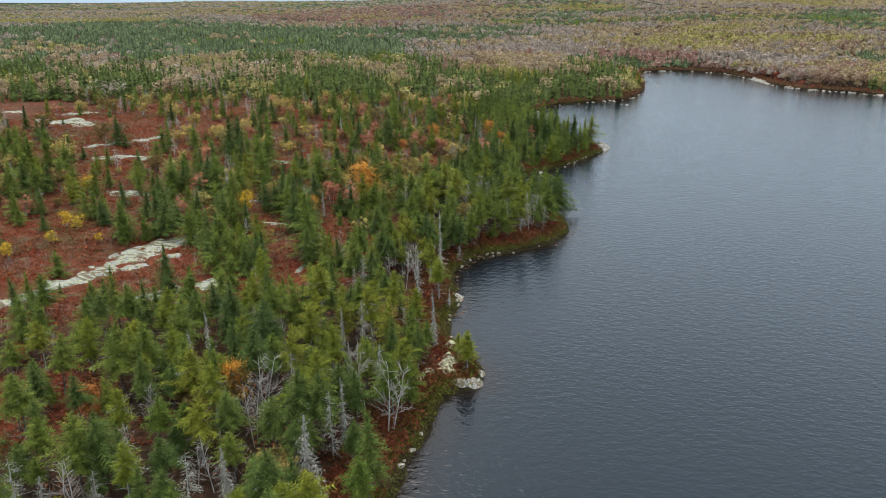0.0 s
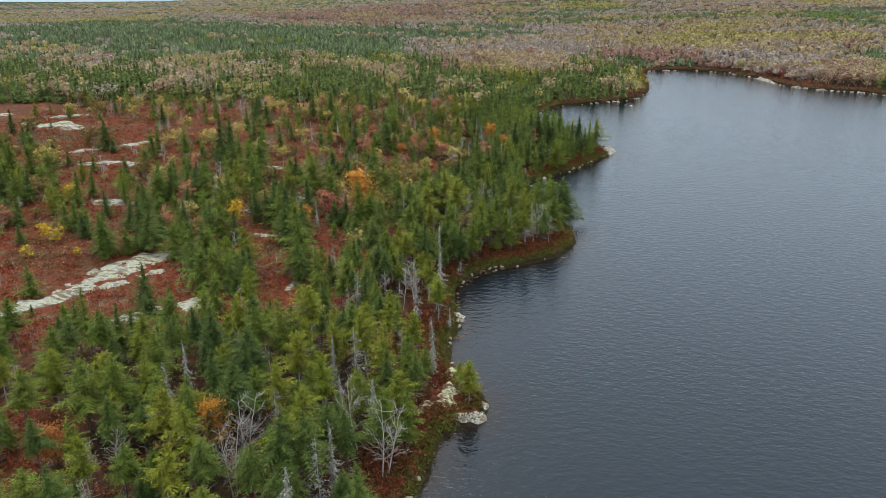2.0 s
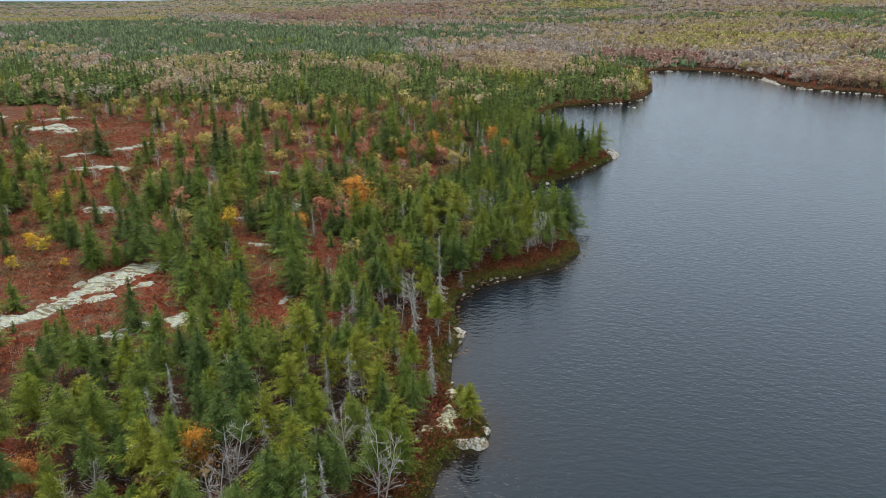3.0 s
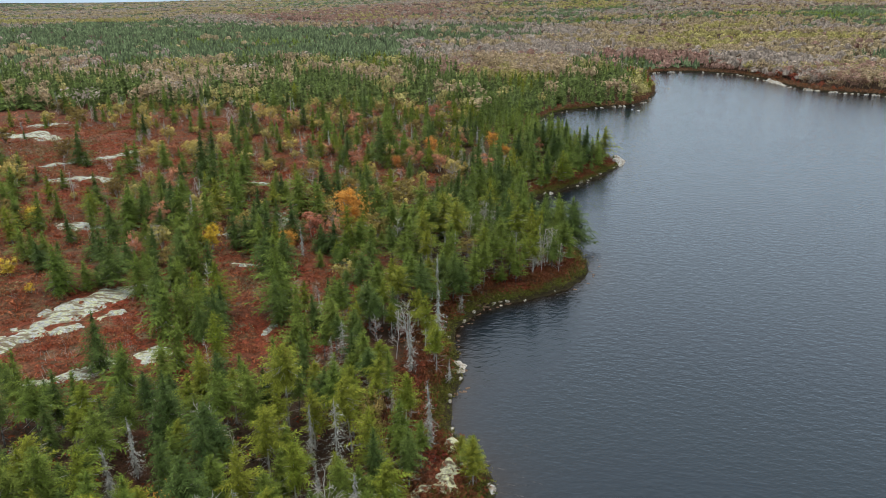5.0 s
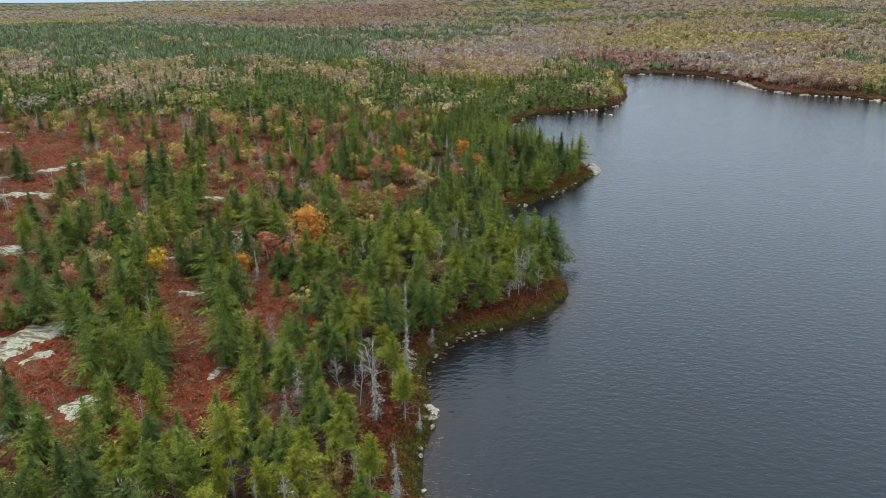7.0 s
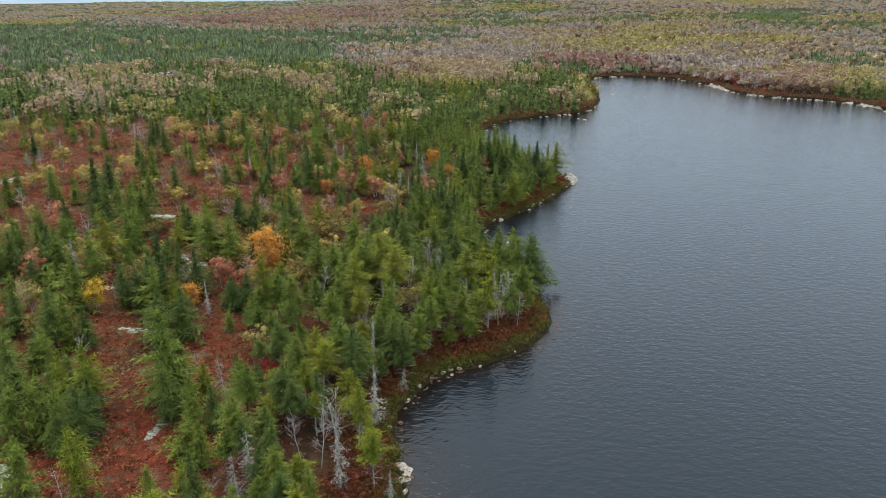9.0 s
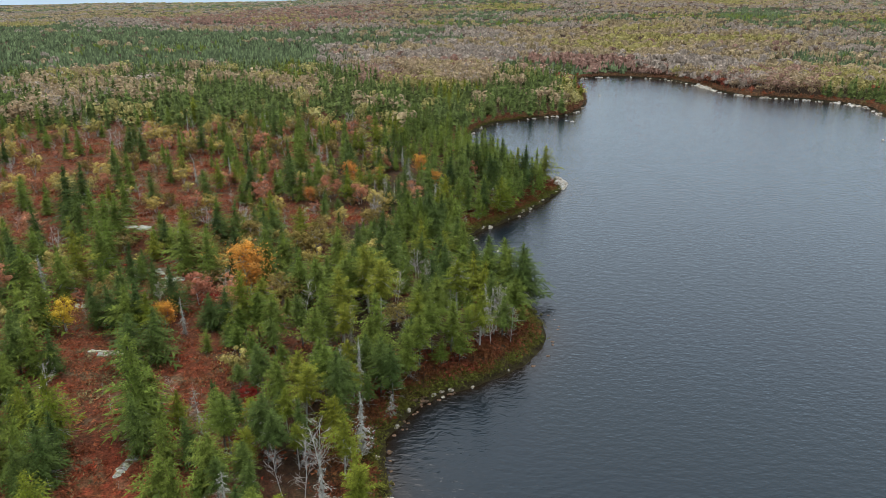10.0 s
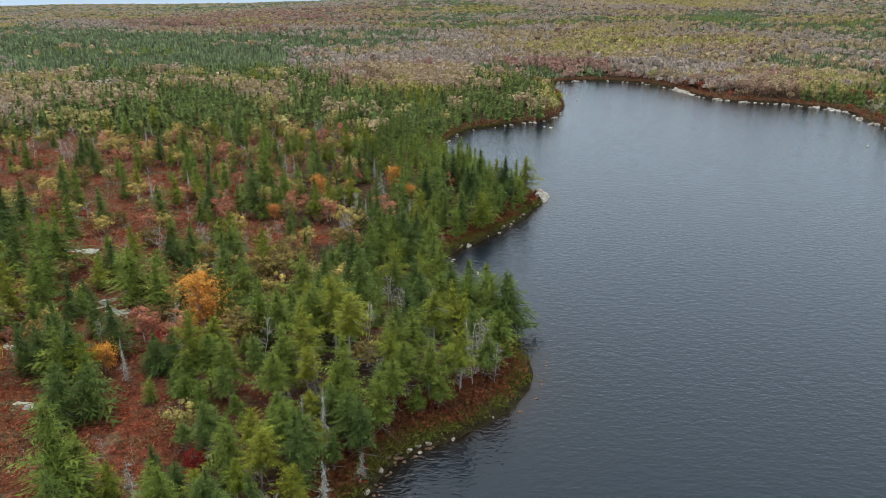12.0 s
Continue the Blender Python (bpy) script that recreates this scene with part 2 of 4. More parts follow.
wood_needles = leaf_material("wood_needles", (0.058, 0.084, 0.03), (0.115, 0.14, 0.042), 0.06, 0.3, (0.085, 0.12, 0.02), grain=1.1, uneven=1.3)
mixed_needles = leaf_material("mixed_needles", (0.08, 0.112, 0.03), (0.125, 0.148, 0.04), 0.06, 0.3, (0.06, 0.09, 0.02), grain=1.1, uneven=1.3)
faded_red_leaves = leaf_material("faded_red_leaves", (0.3, 0.16, 0.125), (0.33, 0.19, 0.14), 0.35, 0.3, (0.32, 0.24, 0.17), grain=0.8, uneven=0.95)
dull_yellow_leaves = leaf_material("dull_yellow_leaves", (0.34, 0.285, 0.085), (0.33, 0.285, 0.11), 0.35, 0.3, (0.37, 0.32, 0.16), grain=0.8, uneven=0.95)
twig_leaves = leaf_material("twig_haze", (0.32, 0.265, 0.215), (0.34, 0.28, 0.225), 0.35, 0.3, (0.38, 0.29, 0.22), grain=0.8, uneven=0.95)
tan_leaves = leaf_material("tan_leaves", (0.36, 0.275, 0.16), (0.37, 0.26, 0.17), 0.35, 0.3, (0.34, 0.285, 0.13), grain=0.8, uneven=0.95)
crimson_leaves = leaf_material("crimson_leaves", (0.22, 0.042, 0.036), (0.27, 0.07, 0.045), 0.3, 0.2, (0.3, 0.15, 0.06), grain=0.8, uneven=1.0)
tan_shrub_leaves = leaf_material("tan_shrub_leaves", (0.2, 0.125, 0.075), (0.17, 0.13, 0.06), 0.2, 0.4, (0.15, 0.14, 0.045), grain=3.0)
grey_bark = bark_material("grey_bark", (0.2, 0.18, 0.155), (0.4, 0.375, 0.33))
dark_bark = bark_material("dark_bark", (0.06, 0.05, 0.04), (0.16, 0.14, 0.12))
pale_bark = bark_material("pale_bark", (0.28, 0.25, 0.22), (0.44, 0.41, 0.37))
twig_bark = bark_material("twig_bark", (0.3, 0.26, 0.225), (0.45, 0.4, 0.35))
lichen = leaf_material("grey_lichen", (0.22, 0.21, 0.175), (0.3, 0.285, 0.24), 0.1, gaps=0.45)


def ground_material():
    """Heath soil: red and brown dwarf shrubs, darker under closed wood and on the low bank."""
    m, n, l, bsdf = graph("heath_ground")
    big, mid, fine, tiny = (cloudy(n, l, s, 4.0, "Object", *span) for s, span in ((0.05, (0.4, 0.6)), (0.25, (0.4, 0.62)), (1.3, (0.35, 0.65)), (5.0, (0.3, 0.7))))
    c = blend(n, l, "MIX", mid, (0.18, 0.046, 0.021), (0.14, 0.065, 0.028))
    c = blend(n, l, "MIX", fine, c, (0.21, 0.044, 0.021))
    dry = cloudy(n, l, 0.42, 5.0, "Object", 0.52, 0.66)
    c = blend(n, l, "MIX", dry, c, (0.175, 0.112, 0.06))
    c = blend(n, l, "MIX", big, c, blend(n, l, "MIX", 0.4, c, (0.075, 0.062, 0.032)))
    c = blend(n, l, "MULTIPLY", 0.9, c, blend(n, l, "MIX", tiny, (0.35, 0.35, 0.35), (1.35, 1.35, 1.35)))
    c = blend(n, l, "MULTIPLY", 0.7, c, blend(n, l, "MIX", fine, (0.55, 0.55, 0.55), (1.3, 1.3, 1.3)))
    # a darker brown ground tone where the wood is closed
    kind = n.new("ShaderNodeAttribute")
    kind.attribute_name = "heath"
    wood_floor = blend(n, l, "MIX", fine, (0.022, 0.017, 0.01), (0.05, 0.034, 0.018))
    wood_floor = blend(n, l, "MIX", tiny, wood_floor, blend(n, l, "MIX", 0.5, wood_floor, (0.075, 0.035, 0.022)))
    c = blend(n, l, "MIX", kind.outputs["Fac"], wood_floor, c)
    # a darker brown towards the waterline, by height
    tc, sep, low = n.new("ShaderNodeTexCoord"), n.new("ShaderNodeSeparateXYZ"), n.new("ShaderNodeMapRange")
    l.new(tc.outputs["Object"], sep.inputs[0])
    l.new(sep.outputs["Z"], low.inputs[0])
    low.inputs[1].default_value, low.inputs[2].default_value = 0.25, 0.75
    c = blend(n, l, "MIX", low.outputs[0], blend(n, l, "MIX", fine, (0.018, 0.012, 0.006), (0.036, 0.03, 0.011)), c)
    l.new(c, bsdf.inputs["Base Color"])
    bsdf.inputs["Roughness"].default_value = 0.95
    bsdf.inputs["Specular IOR Level"].default_value = 0.1
    bumped(n, l, bsdf, tiny, 0.8, 0.15)
    return m


def rock_material(name, one, two, three, grown=0.0):
    """Weathered granite; grown: how far crusts of moss and dead heath cover it."""
    m, n, l, bsdf = graph(name)
    a, b, c = (cloudy(n, l, s, 5.0, "Object", *span) for s, span in ((0.5, (0.4, 0.6)), (2.2, (0.4, 0.62)), (6.0, (0.35, 0.65))))
    k = blend(n, l, "MIX", a, one, two)
    k = blend(n, l, "MIX", b, k, three)
    k = blend(n, l, "MULTIPLY", 0.8, k, blend(n, l, "MIX", c, (0.4, 0.4, 0.4), (1.3, 1.3, 1.3)))
    if grown:
        crust = cloudy(n, l, 1.1, 6.0, "Object", 0.6 - 0.1 * grown, 0.68 - 0.1 * grown, (0.6, 1.6, 1))
        k = blend(n, l, "MIX", crust, k, blend(n, l, "MIX", c, (0.1, 0.04, 0.028), (0.15, 0.14, 0.06)))
    l.new(k, bsdf.inputs["Base Color"])
    bsdf.inputs["Roughness"].default_value = 0.85
    bumped(n, l, bsdf, c, 0.7, 0.06)
    return m


outcrop_rock = rock_material("lichen_granite", (0.4, 0.4, 0.37), (0.26, 0.26, 0.245), (0.37, 0.37, 0.2), 1.0)
lichen_rock = rock_material("lichen_crust", (0.5, 0.48, 0.31), (0.36, 0.34, 0.25), (0.52, 0.5, 0.26), 1.0)
shore_rock = rock_material("shore_granite", (0.52, 0.49, 0.43), (0.38, 0.35, 0.29), (0.3, 0.23, 0.15))
wet_rock = rock_material("wet_granite", (0.2, 0.11, 0.055), (0.15, 0.08, 0.04), (0.08, 0.05, 0.03))


def water_material():
    """Brown-black lake water with a light wind on it."""
    m, n, l, bsdf = graph("lake_water")
    gust = cloudy(n, l, 0.02, 3.0, "Object", 0.3, 0.7, (1, 0.5, 1))
    tint = blend(n, l, "MIX", gust, (0.003, 0.009, 0.014), (0.004, 0.012, 0.0185))
    # brown bed along the shore, with the trees' dark reflection tinted into it
    near = n.new("ShaderNodeAttribute")
    near.attribute_name = "shallow"
    tint = blend(n, l, "MIX", near.outputs["Fac"], tint, (0.016, 0.009, 0.004))
    l.new(tint, bsdf.inputs["Base Color"])
    bsdf.inputs["Roughness"].default_value = 0.07
    bsdf.inputs["IOR"].default_value = 1.33
    one = cloudy(n, l, 2.3, 3.0, "Object", 0.2, 0.8, (0.7, 1.3, 1))
    two = cloudy(n, l, 1.0, 2.0, "Object", 0.2, 0.8, (0.8, 1.2, 1))
    add = n.new("ShaderNodeMath")
    add.operation = "MULTIPLY_ADD"
    add.inputs[1].default_value = 2.0
    l.new(two, add.inputs[0])
    l.new(one, add.inputs[2])
    bumped(n, l, bsdf, add.outputs[0], 0.5, 0.06)
    return m


# ---- ground and lake ----
def mesh_of(name, verts, faces, material, smooth=False):
    """A mesh from arrays of places and of triangles or quads."""
    me = bpy.data.meshes.new(name)
    faces = np.asarray(faces, np.int32)
    k = faces.shape[1]
    me.vertices.add(len(verts))
    me.vertices.foreach_set("co", np.asarray(verts, np.float32).ravel())
    me.loops.add(faces.size)
    me.loops.foreach_set("vertex_index", faces.ravel())
    me.polygons.add(len(faces))
    me.polygons.foreach_set("loop_start", np.arange(0, faces.size, k, dtype=np.int32))
    if smooth:
        me.polygons.foreach_set("use_smooth", np.ones(len(faces), bool))
    me.update(calc_edges=True)
    me.materials.append(material)
    return me


def growing(fine_from, fine_to, fine, low, high, growth):
    """Grid lines that are close together over one stretch and spread out beyond it."""
    mid = list(np.arange(fine_from, fine_to, fine))
    up, s = [mid[-1]], fine
    while up[-1] < high:
        s *= growth
        up.append(up[-1] + s)
    down, s = [mid[0]], fine
    while down[-1] > low:
        s *= growth
        down.append(down[-1] - s)
    return np.array(down[:0:-1] + mid + up[1:])


gx = growing(-12, 50, 0.7, -4200, 4200, 1.075)
gy = growing(46, 215, 0.9, -1200, 4750, 1.07)
GX, GY = np.meshgrid(gx, gy)
GD = inland(GX.ravel(), GY.ravel())
GZ = height(GX.ravel(), GY.ravel(), GD)
nx, ny = len(gx), len(gy)
first = (np.arange(ny - 1)[:, None] * nx + np.arange(nx - 1)).ravel()
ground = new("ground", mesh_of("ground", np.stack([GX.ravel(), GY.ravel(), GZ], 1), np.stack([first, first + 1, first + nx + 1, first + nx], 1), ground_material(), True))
cover = ground.data.attributes.new("heath", "FLOAT", "POINT")
# darker brown ground under the shore wood, red heath again behind it
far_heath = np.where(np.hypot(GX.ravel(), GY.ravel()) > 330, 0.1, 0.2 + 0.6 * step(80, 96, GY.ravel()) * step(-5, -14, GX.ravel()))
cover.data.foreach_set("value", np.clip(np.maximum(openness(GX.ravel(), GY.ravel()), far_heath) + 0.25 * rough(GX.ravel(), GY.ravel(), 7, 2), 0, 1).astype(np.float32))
tagged(ground, "rolling heath ground with red dwarf shrubs and dark brown soil", "ground", kind="structure")

wx, wy = gx[(gx > -45) & (gx < 265)], gy[(gy > -160) & (gy < 450)]
WX, WY = np.meshgrid(wx, wy)
WD = inland(WX.ravel(), WY.ravel())
k = len(wx)
first = (np.arange(len(wy) - 1)[:, None] * k + np.arange(k - 1)).ravel()
first = first[np.minimum.reduce([WD[first], WD[first + 1], WD[first + k], WD[first + k + 1]]) < 2.5]
water = new("water", mesh_of("water", np.stack([WX.ravel(), WY.ravel(), 0 * WX.ravel()], 1), np.stack([first, first + 1, first + k + 1, first + k], 1), water_material(), True))
# weight of the bed and reflected-tree tint, strongest at the shore
shallow = water.data.attributes.new("shallow", "FLOAT", "POINT")
shallow.data.foreach_set("value", np.clip(np.exp(np.minimum(WD, 0) / 2.2), 0, 1).astype(np.float32))
tagged(water, "dark grey-blue lake water rippled by light wind", "lake", kind="structure")


def boulder_mesh(name, seed, material):
    """An angular block with worn edges, about one metre across."""
    rs = np.random.RandomState(seed)
    bm = bmesh.new()
    bmesh.ops.create_icosphere(bm, subdivisions=2, radius=0.5)
    cuts = [Vector(rs.normal(size=3)).normalized() for _ in range(7)]
    for v in bm.verts:
        for c in cuts:
            k = v.co.dot(c) - 0.33
            if k > 0:
                v.co -= c * k * 0.9
        v.co *= 1 + 0.08 * noise.noise(v.co * 4 + Vector((seed, 0, 0)))
        v.co.z *= 0.75
    me = bpy.data.meshes.new(name)
    bm.to_mesh(me)
    bm.free()
    me.materials.append(material)
    return me


# ---- how the plants are built: each maker gives places and triangles ----
class Soup:
    """Collects triangles."""

    def __init__(self):
        self.v, self.t = [], []

    def put(self, verts, tris):
        k = len(self.v)
        self.v.extend(verts)
        self.t.extend([(a + k, b + k, c + k) for a, b, c in tris])

    def stick(self, a, b, ra, rb, sides=3):
        """A tapered stem from a to b."""
        a, b = np.array(a, float), np.array(b, float)
        d = (b - a) / (np.linalg.norm(b - a) + 1e-9)
        u = np.cross(d, (0.31, 0.95, 0.05) if abs(d[2]) > 0.5 else (0, 0, 1))
        u /= np.linalg.norm(u)
        w = np.cross(d, u)
        ring = [math.cos(2 * math.pi * k / sides) * u + math.sin(2 * math.pi * k / sides) * w for k in range(sides)]
        verts = [a + ra * q for q in ring] + [b + rb * q for q in ring]
        tris = []
        for k in range(sides):
            j = (k + 1) % sides
            tris += [(k, j, sides + j), (k, sides + j, sides + k)]
        self.put(verts, tris)

    def arrays(self):
        return np.array(self.v, float), np.array(self.t, int)


def frond(soup, rs, base, az, length, width, rise, droop, parts=3, fill=0.75):
    """A flat spray of needles on one branch, with a ragged edge."""
    out = np.array((math.cos(az), math.sin(az), 0.0))
    side = np.array((-out[1], out[0], 0.0))
    s = np.linspace(0.12, 1, parts + 1)
    twist = rs.uniform(-0.35, 0.35)
    spine = [base + out * length * k + np.array((0, 0, rise * length * k - droop * length * k * k)) for k in s]
    thin = 0.035 * length + 0.01
    verts = [spine[0] - side * thin, spine[0] + side * thin, spine[-1]]
    tris = [(0, 1, 2)]
    for i in range(parts):
        w = width * (1.1 - 0.75 * s[i]) * rs.uniform(0.6, 1.35)
        for sign in (-1, 1):
            a, b = spine[i] + (spine[i + 1] - spine[i]) * rs.uniform(0, 0.15), spine[i] + (spine[i + 1] - spine[i]) * fill
            tip = b + out * (0.16 if parts < 5 else 0.1) * length + sign * side * w
            tip = tip + np.array((0, 0, w * (sign * twist - rs.uniform(0.0, 0.55))))
            j = len(verts)
            verts += [a, b, tip]
            tris.append((j, j + 1, j + 2) if sign < 0 else (j + 1, j, j + 2))
    soup.put(verts, tris)


def skirt(soup, rs, at, q, top, reach, drop, teeth):
    """One tier of boughs: a ragged cone."""
    c, rim = at(q) + np.array((0, 0, top)), []
    turn = rs.uniform(0, 6.283)
    for k in range(2 * teeth):
        a = turn + math.pi * k / teeth + rs.uniform(-0.12, 0.12)
        r = reach * (rs.uniform(0.8, 1.15) if k % 2 else rs.uniform(0.45, 0.65))
        z = -drop * (rs.uniform(0.75, 1.2) if k % 2 else rs.uniform(0.3, 0.6))
        rim.append(at(q) + np.array((math.cos(a) * r, math.sin(a) * r, z)))
    n = 2 * teeth
    soup.put([c] + rim, [(0, k + 1, (k + 1) % n + 1) for k in range(n)])


def conifer(seed, h=6.5, spread=0.2, start=0.12, whorls=17, per=6, power=0.85, rise=0.12, droop=0.35, ragged=0.3, parts=3, wide=0.42, leader=0.1, sticks=20, fill=0.75, tiers=0, teeth=6, core=0.75):
    """A needle tree: its trunk with dead lower twigs, and its crown."""
    rs = np.random.RandomState(seed)
    bark, crown, limbs = Soup(), Soup(), Soup()
    lean = rs.uniform(-0.03, 0.03, 2) * h
    at = lambda q: np.array((lean[0] * q * q, lean[1] * q * q, h * q))
    r0 = 0.011 * h + 0.02
    for a, b in ((0, 0.35), (0.35, 0.7), (0.7, 0.97)):
        bark.stick(at(a) - np.array((0, 0, 0.25 if a == 0 else 0)), at(b), r0 * (1.02 - a), r0 * (1.02 - b), 5)
    for _ in range(sticks):
        q, az = rs.uniform(0.06, max(start + 0.25, 0.3)), rs.uniform(0, 6.283)
        ln = spread * h * rs.uniform(0.4, 0.85)
        end = at(q) + np.array((math.cos(az) * ln, math.sin(az) * ln, rs.uniform(-0.3, 0.15) * ln))
        limbs.stick(at(q), end, 0.02, 0.008)
        for _ in range(2):
            c = at(q) + (end - at(q)) * rs.uniform(0.4, 0.9)
            limbs.stick(c, c + np.array((*rs.uniform(-0.35, 0.35, 2), rs.uniform(-0.25, 0.15))), 0.012, 0.005)
    turn = 0.0
    lopsided = rs.uniform(0, 6.283)
    for k in range(whorls):
        q = start + (1 - leader * 0.5 - start) * (k + rs.uniform(-0.3, 0.3)) / (whorls - 1)
        q = min(max(q, start), 0.985)
        f = (q - start) / (1 - start)
        reach = spread * h * (1 - f) ** power * min(1, 0.55 + 2.5 * f) * rs.uniform(1 - ragged, 1 + 0.5 * ragged) + 0.05 * h * (1 - f) + 0.012 * h
        turn += 2.4
        for b in range(per if f < 0.75 else max(4, per - 2)):
            az = turn + 6.283 * b / per + rs.uniform(-0.45, 0.45)
            ln = reach * rs.uniform(1 - ragged, 1.15) * (1 + 0.22 * math.cos(az - lopsided))
            if rs.rand() < 0.16 * ragged / 0.3:
                continue
            frond(crown, rs, at(q), az, ln, ln * wide + 0.1, rise + 0.5 * f * f, droop * (1 - 0.6 * f), parts, fill)
    for k in range(tiers):
        q = start + (0.97 - start) * (k + 0.6) / tiers
        f = (q - start) / (1 - start)
        reach = core * (spread * h * (1 - f) ** power * min(1, 0.6 + 2.5 * f) + 0.02 * h) * rs.uniform(1 - 0.6 * ragged, 1 + 0.3 * ragged)
        gap = h * (0.97 - start) / tiers
        skirt(crown, rs, at, q, gap * 0.75, reach, 0.25 * reach + gap * 0.55, teeth)
    for b in range(5):
        frond(crown, rs, at(0.97 - 0.03 * b), b * 2.1, 0.035 * h * (1 + b * 0.25), 0.12, 1.3, 0.1, 2)
    return (bark.arrays(), crown.arrays(), limbs.arrays()) if sticks else (bark.arrays(), crown.arrays())


def clump(soup, rs, c, r, flat=0.75):
    """A small uneven lump of foliage."""
    ring = [c + np.array((math.cos(a) * r * rs.uniform(0.7, 1.3), math.sin(a) * r * rs.uniform(0.7, 1.3), r * rs.uniform(-0.3, 0.3) * flat)) for a in rs.uniform(-0.3, 0.3, 5) + np.arange(5) * 1.257]
    top, foot = c + np.array((*rs.uniform(-0.3, 0.3, 2) * r, r * flat * rs.uniform(0.7, 1.2))), c - np.array((0, 0, r * flat))
    soup.put(ring + [top, foot], [(k, (k + 1) % 5, 5) for k in range(5)] + [((k + 1) % 5, k, 6) for k in range(5)])


def leafy(seed, h=5.0, spread=0.42, leaves=620, size=0.2, stems=3, low=0.3, gap=0.5, core=0.8, limbs=9):
    """A broadleaf tree or bush: forked limbs and clumps of small leaves."""
    rs = np.random.RandomState(seed)
    bark, crown = Soup(), Soup()
    ends = []
    for s in range(stems):
        az, foot = rs.uniform(0, 6.283), rs.uniform(-0.06, 0.06, 2) * h
        a = np.array((foot[0], foot[1], -0.2))
        top = np.array((math.cos(az) * spread * 0.35 * h, math.sin(az) * spread * 0.35 * h, h * rs.uniform(0.55, 0.75)))
        mid = 0.5 * (a + top) + rs.normal(size=3) * 0.03 * h
        bark.stick(a, mid, 0.013 * h, 0.009 * h, 4)
        bark.stick(mid, top, 0.009 * h, 0.005 * h, 4)
        for _ in range(limbs):
            q = rs.uniform(-0.35, 1)
            p = mid * (1 - q) + top * q if q > 0 else mid + (a - mid) * -q
            az2 = rs.uniform(0, 6.283)
            e = p + np.array((math.cos(az2) * spread * h * 0.55, math.sin(az2) * spread * h * 0.55, h * rs.uniform(0.02, 0.3))) * rs.uniform(0.4, 1.1)
            bark.stick(p, e, 0.005 * h, 0.002 * h)
            ends.append(e)
    ends = np.array(ends)
    n = leaves // len(ends)
    for e in ends:
        if rs.rand() < gap * 0.25 or e[2] < low * h * 0.5:
            continue
        r = h * 0.115 * rs.uniform(0.7, 1.4)
        if core:
            clump(crown, rs, e, r * core)
        for _ in range(n):
            c = e + rs.normal(size=3) * r * np.array((1, 1, 0.65))
            u, w = rs.normal(size=3), rs.normal(size=3)
            u, w = u / np.linalg.norm(u) * size, w / np.linalg.norm(w) * size
            crown.put([c - u, c + u, c + w], [(0, 1, 2)])
    return bark.arrays(), crown.arrays()


def bare(seed, h=6.0, spread=0.3, stems=3, limbs=11, twigs=6, up=0.8):
    """A leafless tree: stems, limbs and fine twigs."""
    rs = np.random.RandomState(seed)
    bark, fine = Soup(), Soup()
    for s in range(stems):
        az, foot = rs.uniform(0, 6.283), rs.uniform(-0.05, 0.05, 2) * h
        a = np.array((foot[0], foot[1], -0.2))
        top = np.array((math.cos(az) * spread * 0.4 * h, math.sin(az) * spread * 0.4 * h, h * rs.uniform(0.85, 1.0)))
        mid = 0.5 * (a + top) + rs.normal(size=3) * 0.025 * h * np.array((1, 1, 0))
        at = lambda q: a + (mid - a) * q * 2 if q < 0.5 else mid + (top - mid) * (q * 2 - 1)
        bark.stick(a, mid, 0.009 * h, 0.0065 * h, 5)
        bark.stick(mid, top, 0.0065 * h, 0.0025 * h, 4)
        for _ in range(limbs):
            q, az2 = rs.uniform(0.25, 0.97), rs.uniform(0, 6.283)
            ln = spread * h * (1.15 - 0.75 * q) * rs.uniform(0.6, 1.2)
            p, d = at(q), np.array((math.cos(az2), math.sin(az2), up * rs.uniform(0.4, 1.3)))
            e = p + d / np.linalg.norm(d) * ln
            fine.stick(p, e, 0.0028 * h, 0.0016 * h)
            for _ in range(twigs):
                k = rs.uniform(0.3, 1)
                d2 = d + rs.normal(size=3) * 0.6
                fine.stick(p + (e - p) * k, p + (e - p) * k + d2 / np.linalg.norm(d2) * ln * rs.uniform(0.25, 0.6), 0.0018 * h, 0.0011 * h)
    return bark.arrays(), fine.arrays()


def snag(seed, h=6.0, spread=0.3):
    """A dead needle tree: a grey pole with drooping twigs hung with lichen."""
    rs = np.random.RandomState(seed)
    bark, fine = Soup(), Soup()
    bark.stick((0, 0, -0.2), (0.02 * h, 0, 0.5 * h), 0.011 * h, 0.007 * h, 5)
    bark.stick((0.02 * h, 0, 0.5 * h), (0.03 * h, 0.01 * h, h), 0.007 * h, 0.002 * h, 4)
    for k in range(64):
        q = 0.12 + 0.86 * k / 64
        az, ln = rs.uniform(0, 6.283), spread * h * (1.08 - q) ** 0.7 * rs.uniform(0.45, 1.15)
        p = np.array((0.03 * h * q, 0, h * q))
        e = p + np.array((math.cos(az) * ln, math.sin(az) * ln, rs.uniform(-0.45, 0.1) * ln))
        fine.stick(p, e, 0.018, 0.008)
        for _ in range(2):
            c = p + (e - p) * rs.uniform(0.4, 1)
            fine.stick(c, c + np.array((*rs.uniform(-0.3, 0.3, 2), rs.uniform(-0.35, 0.1))), 0.014, 0.006)
        frond(fine, rs, p, az + 0.5, ln * 0.9, ln * 0.22, 0.0, 0.4, 3, 0.6)
    return bark.arrays(), fine.arrays()


